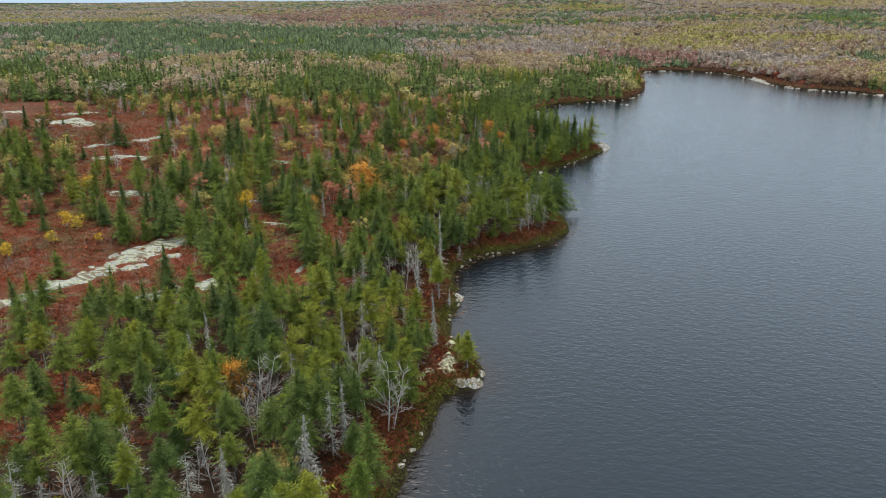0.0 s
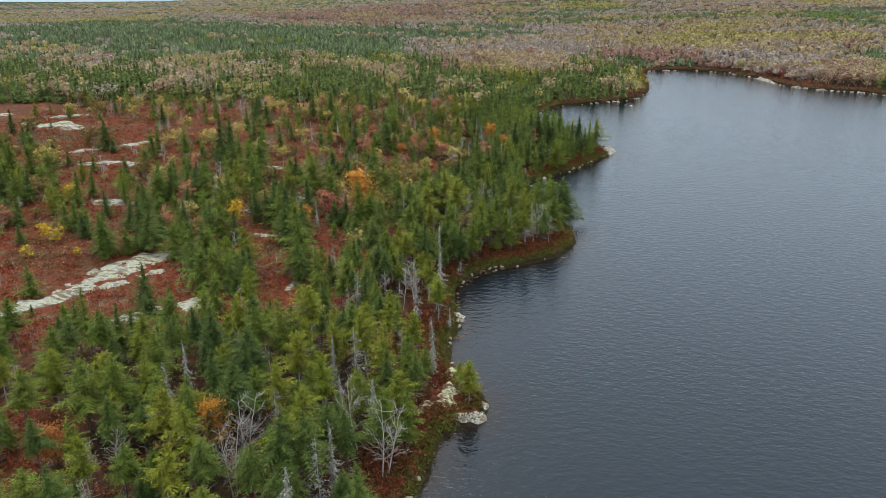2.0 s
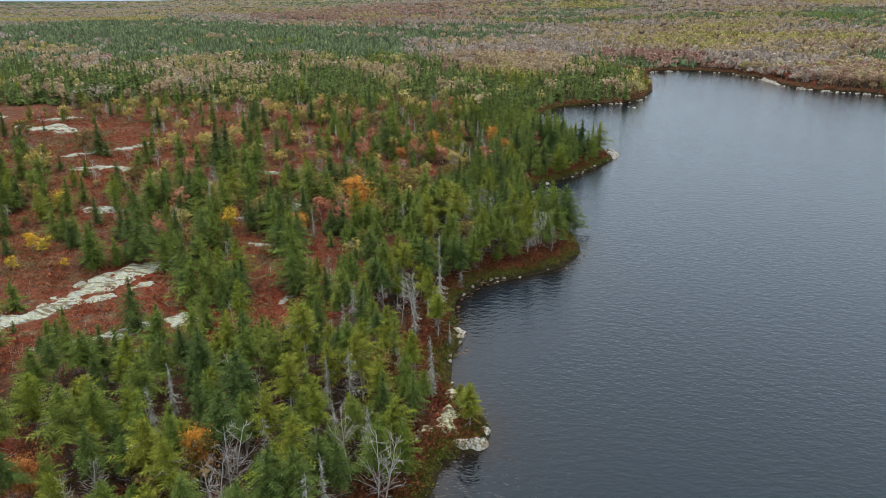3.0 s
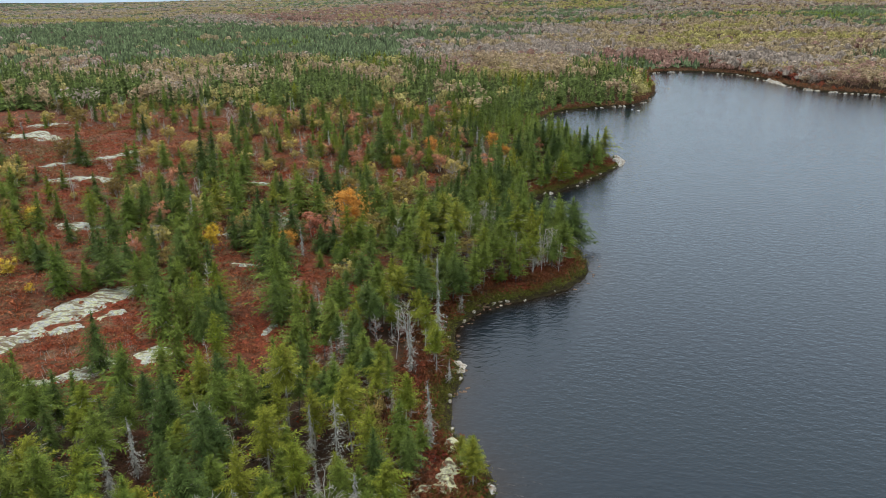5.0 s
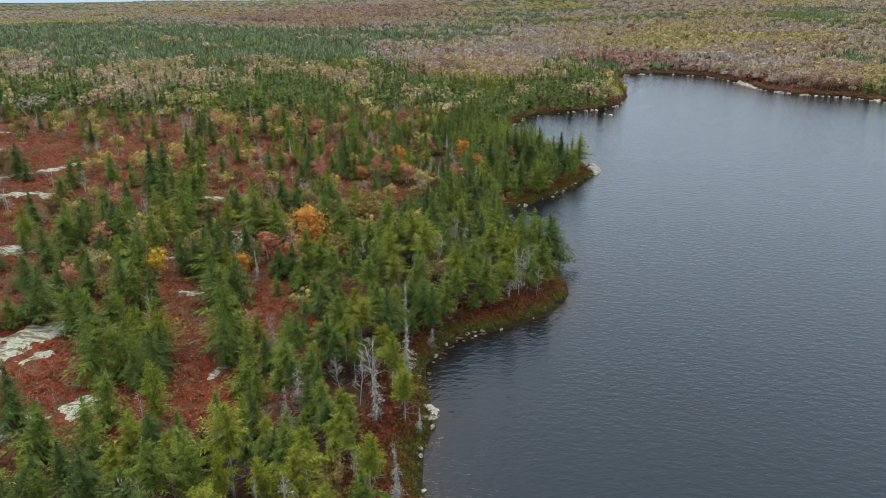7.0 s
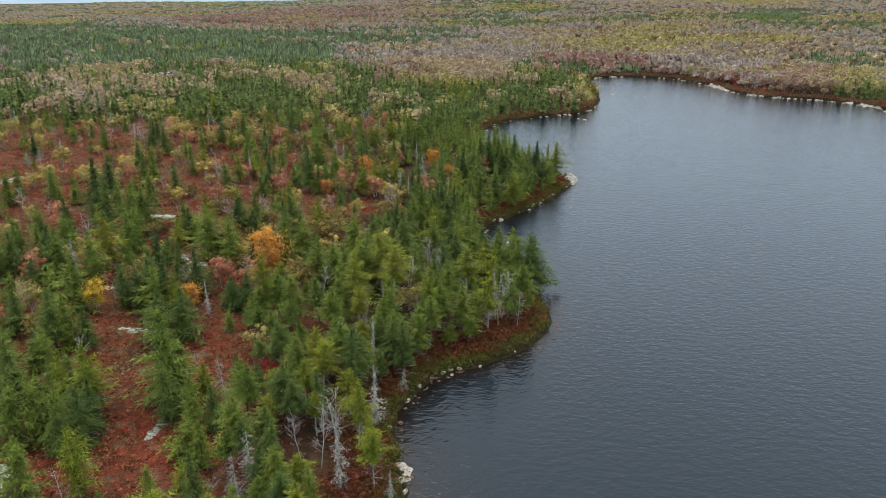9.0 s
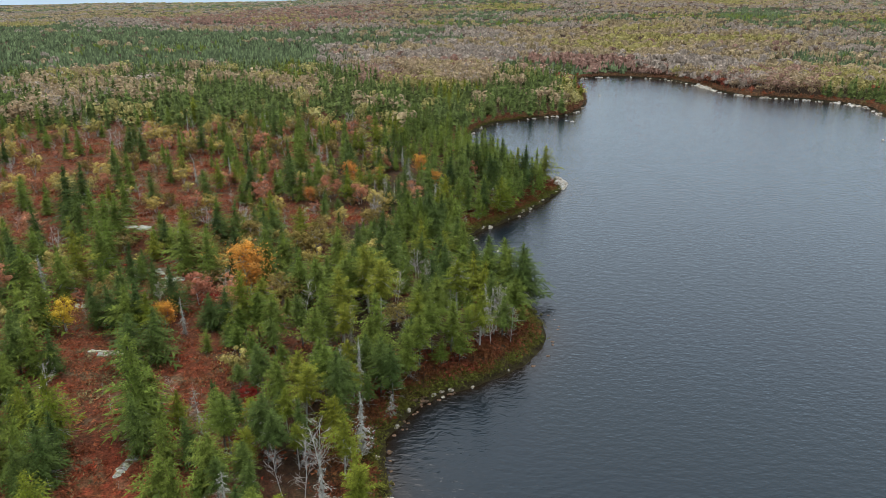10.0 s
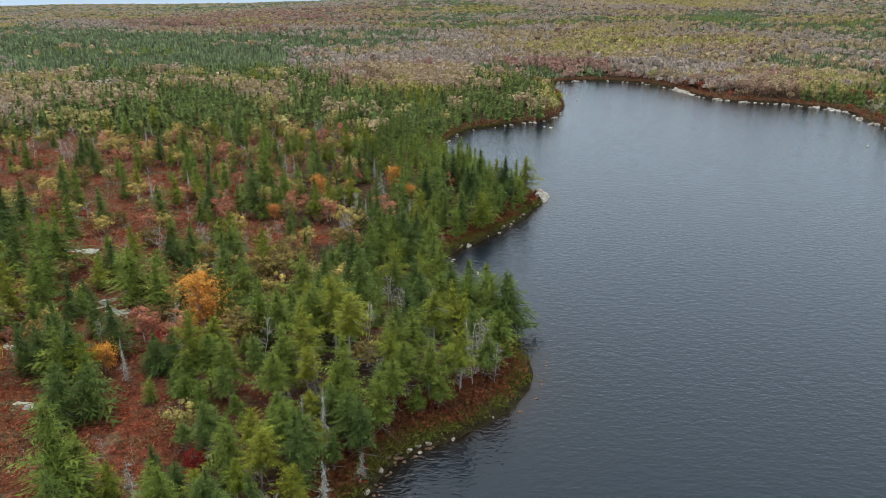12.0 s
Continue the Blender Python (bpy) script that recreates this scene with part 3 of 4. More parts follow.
def planted(name, meshes, label, category, group, crown_name="crown"):
    """One tree: an empty at its foot with a trunk and a crown."""
    tree = tagged(new(name), label, category, group)
    for part_name, me in zip(("trunk", crown_name, "dead_branchwork"), meshes):
        ob = new(part_name, me)
        if "branchwork" in part_name:
            tagged(ob, "bare grey branches and twigs", kind="stuff")
        ob.parent = tree
    return tree


class Species:
    """Some shapes of one kind of tree, to be planted many times."""

    def __init__(self, name, makes, bark, leaves, tall, label, category, group, crown_name="crown", fine=0):
        self.tall, self.made, self.args, self.count = tall, [], (name, label, category, group, crown_name), 0
        self.meshes = [tuple(mesh_of(name, *shape, m) for shape, m in zip(make, (bark, leaves, grey_bark))) for make in makes]
        self.first = [None] * len(makes)
        self.fine = fine

    def plant(self, x, y, h, z, rs):
        # the first few shapes carry finer sprays, for the near shore
        n = len(self.meshes)
        k = rs.randint(n) if not self.fine else rs.randint(self.fine) if y < 130 and (x > -14 or y < 80) else rs.randint(self.fine, n)
        s = h / self.tall
        m = Matrix.LocRotScale((x, y, z), Euler((rs.normal() * 0.025, rs.normal() * 0.025, rs.uniform(0, 6.283))), None)
        name, label, category, group, crown_name = self.args
        if self.first[k] is None:
            self.first[k] = planted(name, self.meshes[k], label, category, group, crown_name)
            ob = self.first[k]
            ob.matrix_basis = m
        else:
            ob = copy_thing(self.first[k], m)
        w = s * rs.uniform(0.78, 1.12) * (1.1 if h < 5 else 1) * ((1.06 if y < 108 else 1.2) if self.fine else 1)
        ob.scale = (w, w, s)
        self.count += 1


SPECIES = {
    "spruce": Species("spruce_tree", [conifer(s, 6.5, 0.21 + 0.02 * (s % 3), (0.42, 0.2, 0.34, 0.5)[s % 4], 23, 8, 0.85, 0.1, 0.42, 0.32, 6, 0.28, fill=0.8, tiers=12, teeth=6, core=0.42) for s in (1, 2, 3, 4)]
                      + [conifer(s, 6.5, 0.26 + 0.035 * (s % 3), (0.08, 0.05, 0.2, 0.12)[s % 4], 20, 8, 0.8, 0.1, 0.4, 0.32, 4, 0.32, tiers=11, core=0.55) for s in (5, 6, 7, 8)], dark_bark, spruce_needles, 6.5,
                      "dark green spruce with drooping ragged boughs", "tree", "spruces of the lake shore", fine=4),
    "fir": Species("fir_tree", [conifer(s, 6.5, 0.25 + 0.03 * (s % 2), (0.22, 0.45, 0.36)[s % 3], 24, 8, 0.85, 0.2, 0.3, 0.42, 6, 0.28, fill=0.8, tiers=10, teeth=7, core=0.42) for s in (11, 12, 13)]
                   + [conifer(s, 6.5, 0.31 + 0.04 * (s % 2), 0.06, 19, 8, 0.7, 0.2, 0.3, 0.42, 4, 0.32, tiers=10, teeth=6, core=0.55) for s in (14, 15, 16, 17)], dark_bark, fir_needles, 6.5,
                   "mid-green fir with broad uneven crown", "tree", "firs of the lake shore", fine=3),
    "larch": Species("larch_tree", [conifer(s, 7, 0.25 + 0.03 * (s % 2), 0.5 - 0.1 * (s % 3), 24, 8, 0.8, 0.3, 0.35, 0.5, 6, 0.28, fill=0.8, sticks=24, tiers=9, teeth=7, core=0.4) for s in (21, 22, 23, 24)]
                     + [conifer(s, 7, 0.29 + 0.03 * (s % 2), 0.16 - 0.04 * (s % 3), 19, 8, 0.62, 0.3, 0.35, 0.5, 4, 0.32, tiers=9, core=0.52) for s in (25, 26, 27)], grey_bark, larch_needles, 7,
                     "yellow-green larch with feathery open crown", "tree", "larches of the lake shore", fine=4),
    "dead": Species("dead_tree", [snag(s) for s in (31, 32)] + [conifer(s, 6, 0.2, 0.1, 15, 6, 0.8, 0.05, 0.45, 0.55, 3, 0.3, fill=0.6, tiers=9, teeth=5, core=0.5) for s in (33, 34)], grey_bark, lichen, 6, "dead grey needle tree hung with lichen", "dead tree", "dead trees", "dead_branchwork"),
    "bare": Species("bare_tree", [bare(s, 6, 0.2 + 0.05 * (s % 3), (1, 2, 1, 3)[s % 4], 22 - 7 * (s % 4 == 3), 6) for s in (41, 42, 43, 44)], pale_bark, twig_bark, 6,
                    "leafless pale-grey hardwood with fine upswept twigs", "bare tree", "leafless trees", "branchwork"),
    "yellow": Species("yellow_birch", [leafy(s, 5, 0.36, 1500, 0.14) for s in (51, 52, 53)], pale_bark, yellow_leaves, 5, "small birch in yellow autumn leaf", "tree", "yellow trees"),
    "ochre": Species("ochre_birch", [leafy(s, 4.2, 0.46, 750, 0.14, 4) for s in (54, 55, 56)], pale_bark, ochre_leaves, 4.2, "spreading birch in dull ochre leaf", "tree", "ochre trees"),
    "orange": Species("orange_maple", [leafy(s, 5, 0.34, 2000, 0.14, 3, 0.3, 0.1) for s in (61, 62)], grey_bark, orange_leaves, 5, "maple in orange autumn leaf", "tree", "orange trees"),
    "red": Species("red_maple", [leafy(s, 3, 0.5, 1300, 0.11, 4) for s in (71, 72)], grey_bark, red_leaves, 3, "low maple in bright red autumn leaf", "tree", "red trees"),
    "pink": Species("pink_maple", [leafy(s, 4, 0.42, 800, 0.12, 4) for s in (81, 82)], pale_bark, pink_leaves, 4, "thinning maple with faded pink leaves", "tree", "pink trees"),
    "brown": Species("brown_bush", [leafy(s, 3, 0.55, 700, 0.14, 5) for s in (91, 92)], grey_bark, brown_leaves, 3, "olive-brown broadleaf bush among the firs", "bush", "brown bushes"),
}

# ---- the trees near the shore, each a thing of its own: place and height ----
FIRS_A = [(-36.7, 144.5, 7), (-25.5, 144.6, 7), (-21.2, 140.0, 6), (-27.3, 123.9, 6), (-13.8, 116.9, 3.5), (-20.0, 102.4, 9), (-19.5, 104.4, 6), (-7.8, 104.6, 6), (-13.1, 138.7, 7), (-7.9, 130.3, 7), (-5.7, 128.9, 6), (-4.4, 118.7, 7), (1.7, 114.8, 8), (0.5, 114.1, 6), (-9.9, 119.1, 6), (-5.2, 114.6, 6), (4.7, 112.3, 6), (6.1, 114.1, 6), (8.1, 161.8, 7), (6.2, 159.3, 6), (18.3, 174.0, 6), (15.9, 166.7, 6), (3.5, 143.2, 5), (10.8, 137.3, 5), (15.7, 148.4, 6), (19.7, 136.3, 7), (18.6, 124.2, 6), (9.3, 123.1, 6), (7.8, 117.0, 6), (27.0, 195.5, 7)]
FIRS_B = [(30.6, 189.8, 6), (30.1, 184.5, 5), (-13.0, 202.1, 7), (-33.6, 226.7, 7), (-40.0, 196.4, 3.5), (-45.5, 166.4, 6), (-10.8, 141.3, 6), (-33.3, 162.3, 4), (-25.0, 62.2, 7), (-36.9, 61.9, 7), (-24.6, 53.6, 6), (-28.4, 47.4, 8), (-21.3, 69.1, 6), (-3.2, 62.9, 6), (-17.1, 50.2, 5), (-38.1, 126.7, 7), (-62.0, 120.9, 4.5), (-59.8, 119.2, 4.5), (-90.1, 155.4, 6), (-97.3, 175.8, 5), (-91.4, 153.1, 6), (-85.1, 162.6, 6), (-76.0, 161.3, 3.5), (-58.8, 135.8, 4), (-56.0, 135.7, 4), (-52.2, 134.9, 6), (-51.8, 141.5, 6), (-52.4, 150.5, 6), (-37.0, 148.4, 7), (-12.0, 119.8, 6)]
FIRS_C = [(-50.9, 81.9, 5), (-98.0, 160.1, 5), (-70.5, 114.6, 3), (-27.4, 83.1, 6), (-6.2, 47.4, 6), (-43.2, 64.2, 5)]
FIRS = FIRS_A + FIRS_B + FIRS_C
SPRUCES_A = [(-44.3, 156.7, 8), (-34.6, 132.7, 3), (-29.0, 126.5, 6), (-18.5, 125.3, 4), (-22.7, 117.0, 6), (-11.7, 102.3, 4), (-12.5, 109.4, 3), (-9.7, 107.0, 6), (-27.5, 135.3, 5), (-23.6, 129.4, 6), (-26.5, 124.8, 6), (-0.4, 141.6, 7), (-1.4, 135.7, 6), (-7.0, 119.4, 6), (-2.3, 102.8, 8), (-9.7, 116.4, 5), (-0.0, 111.8, 5), (1.7, 109.6, 6), (2.9, 108.1, 6), (0.4, 106.7, 4), (3.0, 149.7, 7), (4.2, 138.8, 8), (11.9, 164.4, 7), (13.8, 164.7, 6), (9.1, 130.9, 6), (11.3, 136.7, 6), (14.8, 150.9, 6), (7.5, 126.7, 6), (21.2, 132.1, 7.5), (22.5, 134.1, 7)]
SPRUCES_B = [(16.7, 121.1, 5), (16.5, 126.8, 6), (35.0, 191.7, 8), (30.4, 194.7, 8), (25.3, 195.9, 8), (22.9, 195.2, 7), (27.8, 187.3, 7), (20.7, 191.8, 7), (17.5, 184.3, 7), (22.9, 174.3, 6), (26.7, 187.4, 7), (43.0, 196.5, 1.5), (-22.0, 187.1, 6), (-15.2, 196.8, 8), (-31.2, 257.4, 7), (-51.0, 217.4, 6), (-47.8, 188.1, 6), (-50.7, 176.7, 8), (-56.1, 224.7, 6), (-38.4, 222.6, 7), (-42.2, 253.0, 7), (-14.3, 159.5, 3), (-15.8, 156.2, 5), (-37.1, 58.2, 6), (-32.4, 56.1, 6), (-38.2, 56.2, 6), (-39.6, 77.9, 6), (-37.9, 73.3, 6), (-33.0, 72.0, 6), (-28.3, 75.4, 6)]
SPRUCES_C = [(-35.7, 87.1, 7), (-49.7, 86.7, 1.8), (-16.2, 78.5, 6), (-5.8, 50.5, 8), (-26.3, 98.7, 6), (-27.8, 94.8, 5), (-24.8, 115.6, 6), (-19.5, 99.3, 7), (-14.0, 86.1, 6), (-11.0, 79.2, 6), (-9.1, 87.9, 6), (-14.9, 97.9, 5), (-10.9, 91.0, 6), (-8.4, 98.0, 7), (-50.3, 169.2, 9), (-42.2, 119.9, 5), (-51.6, 121.4, 4.5), (-58.6, 127.8, 4.5), (-102.0, 183.7, 6), (-79.6, 179.6, 3), (-50.4, 137.4, 6), (-49.6, 155.0, 6), (-29.6, 129.7, 6), (-13.4, 181.7, 8), (-21.5, 183.7, 7), (-14.9, 164.2, 4), (-50.1, 77.8, 6), (-56.7, 115.5, 4), (-64.6, 111.3, 3), (-14.5, 53.7, 7)]
SPRUCES_D = [(-18.3, 53.4, 7), (-24.9, 58.6, 6), (-22.2, 48.4, 6), (-7.9, 58.5, 7), (-33.9, 52.3, 6), (-23.4, 71.5, 6), (-24.0, 83.2, 5), (-7.3, 84.2, 6), (-2.6, 70.0, 6), (-33.4, 47.8, 5), (-22.0, 43.7, 6), (-14.2, 46.3, 6)]
SPRUCES = SPRUCES_A + SPRUCES_B + SPRUCES_C + SPRUCES_D
LARCHES_A = [(-31.5, 150.6, 4), (-24.8, 123.3, 5), (-13.7, 121.6, 8), (-10.0, 101.1, 4), (-6.4, 106.0, 6), (-5.5, 103.2, 6), (-7.0, 100.9, 5), (-2.6, 131.7, 6), (0.7, 127.8, 8), (2.1, 122.8, 8), (-2.4, 120.4, 8), (-2.1, 115.9, 6), (-1.6, 112.2, 4), (-1.1, 108.8, 3.5), (11.9, 126.8, 7), (14.9, 133.0, 6), (13.5, 118.4, 7), (6.3, 119.1, 6), (40.5, 197.3, 7), (33.6, 193.0, 7), (2.8, 71.0, 5.0), (-31.1, 64.6, 7), (-28.1, 60.8, 6), (-26.9, 64.5, 7), (-20.0, 55.8, 8), (-30.7, 73.5, 7), (-40.8, 66.0, 6), (-35.8, 65.8, 7), (-26.9, 52.7, 7), (-20.5, 52.4, 7)]
LARCHES_B = [(-14.2, 78.0, 9), (-11.2, 65.8, 8), (-14.9, 64.2, 8), (-12.5, 57.1, 8), (-19.1, 78.2, 6), (-5.6, 70.3, 8), (-3.2, 77.3, 7), (-0.7, 92.3, 6)]
LARCHES = LARCHES_A + LARCHES_B
ORANGE = [(-23.7, 125.7, 4), (-15.1, 134.8, 8), (15.2, 187.6, 5), (4.0, 197.2, 3), (13.4, 199.3, 5), (-1.6, 192.9, 5), (-9.8, 178.1, 4), (-19.7, 61.1, 6), (-3.0, 196.8, 5)]
DEAD = [(-21.0, 123.4, 5), (-15.0, 102.5, 5), (-4.2, 117.5, 4), (-2.5, 110.8, 5), (2.7, 105.9, 3), (-0.3, 99.7, 6.8), (15.4, 124.3, 6), (14.3, 121.8, 6), (11.2, 128.5, 5), (-25.1, 69.9, 6), (-25.0, 49.4, 6), (-19.5, 45.7, 6), (-25.6, 44.5, 5), (-30.2, 45.0, 4), (-16.4, 45.2, 4), (-11.1, 72.7, 6), (-9.6, 54.3, 7), (-9.8, 48.2, 4)]
RED = [(-18.8, 130.3, 3), (-11.1, 106.7, 2.5), (-11.5, 104.8, 2), (-45.0, 67.8, 3)]
BARE = [(-19.2, 109.7, 2.6), (-24.7, 107.5, 2), (4.4, 129.0, 5.5), (7.8, 139.9, 5.5), (9.1, 136.3, 5), (2.6, 180.1, 5), (-21.2, 169.0, 4), (-42.5, 182.6, 4.5), (-43.2, 180.2, 4), (-69.6, 233.7, 6), (-61.7, 228.7, 6), (-59.9, 228.8, 6), (-28.3, 56.0, 5), (-5.0, 92.6, 6.5), (-3.9, 96.5, 6), (-7.7, 61.8, 8), (-4.8, 59.2, 8), (-16.8, 59.5, 8), (-16.8, 55.6, 8), (-16.8, 70.4, 6), (-87.6, 142.8, 5)]
OCHRE = [(-7.1, 142.9, 5), (3.8, 210.6, 5), (-45.6, 184.8, 4), (-37.4, 174.4, 4), (-34.8, 189.1, 3), (-28.2, 175.3, 4.5), (-15.2, 171.1, 4.5), (-46.0, 207.9, 4.5), (-53.7, 188.8, 4), (-53.5, 269.8, 5), (-41.9, 258.1, 5), (-23.0, 211.7, 4)]
PINK = [(23.3, 194.2, 5), (10.3, 180.8, 4), (9.0, 184.5, 4), (-46.6, 123.7, 3.6)]
BROWN = [(-12.9, 49.4, 4.5)]
YELLOW = [(-68.6, 136.1, 5), (-62.4, 114.3, 3.2), (-60.5, 105.8, 2.5), (-60.1, 113.3, 3), (-63.7, 99.5, 3), (-51.8, 112.1, 2.2), (-53.8, 107.2, 1.8), (-35.6, 126.2, 5)]

NAMED = {"spruce": SPRUCES, "fir": FIRS, "larch": LARCHES, "dead": DEAD, "bare": BARE, "yellow": YELLOW, "ochre": OCHRE, "orange": ORANGE, "red": RED, "pink": PINK, "brown": BROWN}
planting = np.random.RandomState(5)
stand = []
for kind, places in NAMED.items():
    for x, y, h in places:
        stand.append((kind, x, y, h * (1.18 if y > 100 and kind in ("fir", "spruce", "larch") else 1.0)))

stand += [("fir", 3.0, 72.2, 4.6), ("larch", 1.8, 73.4, 3.4)]
stand += [("bare", 15.0, 119.2, 6.0), ("bare", 17.8, 120.2, 5.5), ("bare", 17.5, 125.6, 5.5), ("bare", 4.4, 131.0, 5.0), ("dead", -0.5, 109.4, 6.5), ("dead", -1.4, 117.0, 6.0), ("bare", 16.2, 122.8, 6.2)]
stand += [("dead", -3.2, 89.6, 7.5), ("larch", -0.4, 89.8, 6.0), ("larch", -1.6, 98.0, 3.6), ("dead", 1.0, 88.6, 3.0), ("bare", -7.0, 93.4, 5.0)]
stand += [("orange", -32.5, 58.2, 4.5)]
# broad trees round the open heath
stand += [("fir", -97.2, 160.4, 8), ("fir", -91.8, 157.7, 8), ("fir", -87.2, 156.7, 7.5), ("ochre", -84.8, 160.0, 7), ("spruce", -81.3, 136.1, 6.5), ("spruce", -76.4, 136.2, 6.5), ("fir", -70.9, 135.0, 6), ("fir", -66.1, 133.4, 7), ("fir", -72.7, 117.7, 5.5), ("spruce", -70.1, 121.1, 5.5), ("fir", -59.1, 121.2, 4.5), ("larch", -60.4, 140.3, 6), ("fir", -52.9, 137.7, 8), ("spruce", -51.7, 143.1, 6.5), ("spruce", -46.1, 138.7, 8), ("fir", -43.7, 136.6, 8), ("fir", -39.0, 158.4, 8.5), ("spruce", -30.1, 126.1, 6), ("larch", -30.4, 103.4, 5.5), ("larch", -27.1, 101.2, 7.5), ("spruce", -29.2, 102.4, 4.0), ("spruce", -107.2, 190.5, 5), ("fir", -69.6, 182.0, 6), ("fir", -63.2, 182.1, 6)]
CHOSEN = list(stand)

def scattered(xs, ys, keep, gap, seen=()):
    """Places out of those given that keep their distance from one another."""
    grid, out = {}, []
    for x, y in seen:
        grid.setdefault((int(x // gap), int(y // gap)), []).append((x, y))
    for x, y, k in zip(xs, ys, keep):
        if not k:
            continue
        i, j = int(x // gap), int(y // gap)
        if any((x - a) ** 2 + (y - b) ** 2 < gap * gap for di in (-1, 0, 1) for dj in (-1, 0, 1) for a, b in grid.get((i + di, j + dj), ())):
            continue
        grid.setdefault((i, j), []).append((x, y))
        out.append((x, y))
    return np.array(out)


NEAR = 182.0
n = 26000
xs, ys = planting.uniform(-125, 30, n), planting.uniform(40, 262, n)
d = inland(xs, ys)
# neither in a clearing nor right in front of one
o = np.maximum(openness(xs, ys), np.maximum(openness(xs * 1.1, 20 + (ys - 20) * 1.1), 0.8 * openness(xs * 1.2, 20 + (ys - 20) * 1.2)))
# only what falls within the camera's field of view, back from the shore
fan = (xs > -0.66 * ys - 6) & (d > 3.4 - 1.2 * step(98, 106, ys))
keep = fan & (planting.rand(n) > o * (0.97 - 0.2 * step(140, 170, ys))) & (planting.rand(n) < 0.9 - 0.5 * step(-35, -60, xs) * step(95, 120, ys))
keep &= (ys < 112) | (planting.rand(n) < 0.3)
keep &= (ys < NEAR) | ((planting.rand(n) < 0.5) & (xs < 12))
keep &= planting.rand(n) < 1 - 0.5 * step(78, 90, ys) * step(-8, -16, xs) * step(116, 108, ys)
keep &= ~on_rock(xs, ys, 1.3)
# infill thinned on the camera side, to keep bare, dead and bright trees in view
for kind, x, y, h in stand:
    if kind in ("dead", "bare", "orange", "red", "pink", "yellow"):
        side = np.abs((xs - x) - (ys - y) * x / (y - 20))
        keep &= ~((side < 1.5) & (ys < y + 1.0) & (ys > y - 0.9 * h))
more = scattered(xs, ys, keep, 1.7, [(x, y) for _, x, y, _ in stand])
mix = rough(more[:, 0], more[:, 1], 22, 2)
for (x, y), f in zip(more, mix):
    u = planting.rand() if x > -20 else 0.05 + 0.95 * planting.rand()
    near_larch = 0.1 + 0.12 * step(110, 90, y) * step(-24, -14, x)
    kind = ("dead" if u < 0.08 else "bare" if u < 0.16 else "brown" if u < 0.19 else "larch" if u < 0.19 + near_larch else
            "spruce" if planting.rand() < 0.44 + 0.14 * step(-14, -24, x) - 0.12 * step(108, 118, y) + 0.3 * f else "fir")
    if y < 62 and x > -18:
        kind = planting.choice(["spruce", "spruce", "larch", "dead", "bare", "fir", "fir"])
    if y > 112 and x < 8 and planting.rand() < 0.38 + 0.2 * step(130, 165, y):
        kind = planting.choice(["ochre", "ochre", "ochre", "pink", "pink", "bare", "bare", "bare", "brown", "brown", "fir", "larch"])
    h = (4.4 if y < 78 else 3.0) + (4.2 if y < 78 else 4.0) * planting.rand() ** 0.9 if y < 104 and x > -30 else 2.6 + 5.4 * planting.rand() ** 1.2
    if kind in ("brown", "orange", "ochre", "pink", "bare"):
        h *= 0.75
    stand.append((kind, x, y, h))
overflow = []
# the nearest first
stand[len(CHOSEN):] = sorted(stand[len(CHOSEN):], key=lambda s: s[2])
zs = height([s[1] for s in stand], [s[2] for s in stand])
for (kind, x, y, h), z in zip(stand, zs):
    if SPECIES[kind].count < 295:
        SPECIES[kind].plant(x, y, h, z - 0.05, planting)
    else:
        overflow.append((kind, x, y, h))


# ---- woods farther off: many trees in one mesh of each kind ----
def wood(name, shapes, places, heights, tall, material, label, rs, slim=1.0):
    """One mesh out of many turned and scaled copies of a few shapes."""
    if not len(places):
        return
    zs = height(places[:, 0], places[:, 1]) - 0.05
    vs, ts, k = [], [], 0
    pick = rs.randint(len(shapes), size=len(places))
    for s, (v, t) in enumerate(shapes):
        idx = np.where(pick == s)[0]
        if not len(idx):
            continue
        a = rs.uniform(0, 6.283, len(idx))
        sc = heights[idx] / tall
        w = sc * slim * rs.uniform(1.0, 1.6, len(idx))
        c, q = np.cos(a)[:, None], np.sin(a)[:, None]
        x = (v[:, 0] * c - v[:, 1] * q) * w[:, None] + places[idx, 0][:, None]
        y = (v[:, 0] * q + v[:, 1] * c) * w[:, None] + places[idx, 1][:, None]
        z = v[:, 2] * sc[:, None] + zs[idx][:, None]
        vs.append(np.stack([x, y, z], 2).reshape(-1, 3))
        ts.append((t[None] + (np.arange(len(idx)) * len(v))[:, None, None] + k).reshape(-1, 3))
        k += len(idx) * len(v)
    tagged(new(name, mesh_of(name, np.concatenate(vs), np.concatenate(ts), material)), label, "woods", kind="stuff")


def joined(pair):
    (v, t), (w, s) = pair
    return np.concatenate([v, w]), np.concatenate([t, s + len(v)])


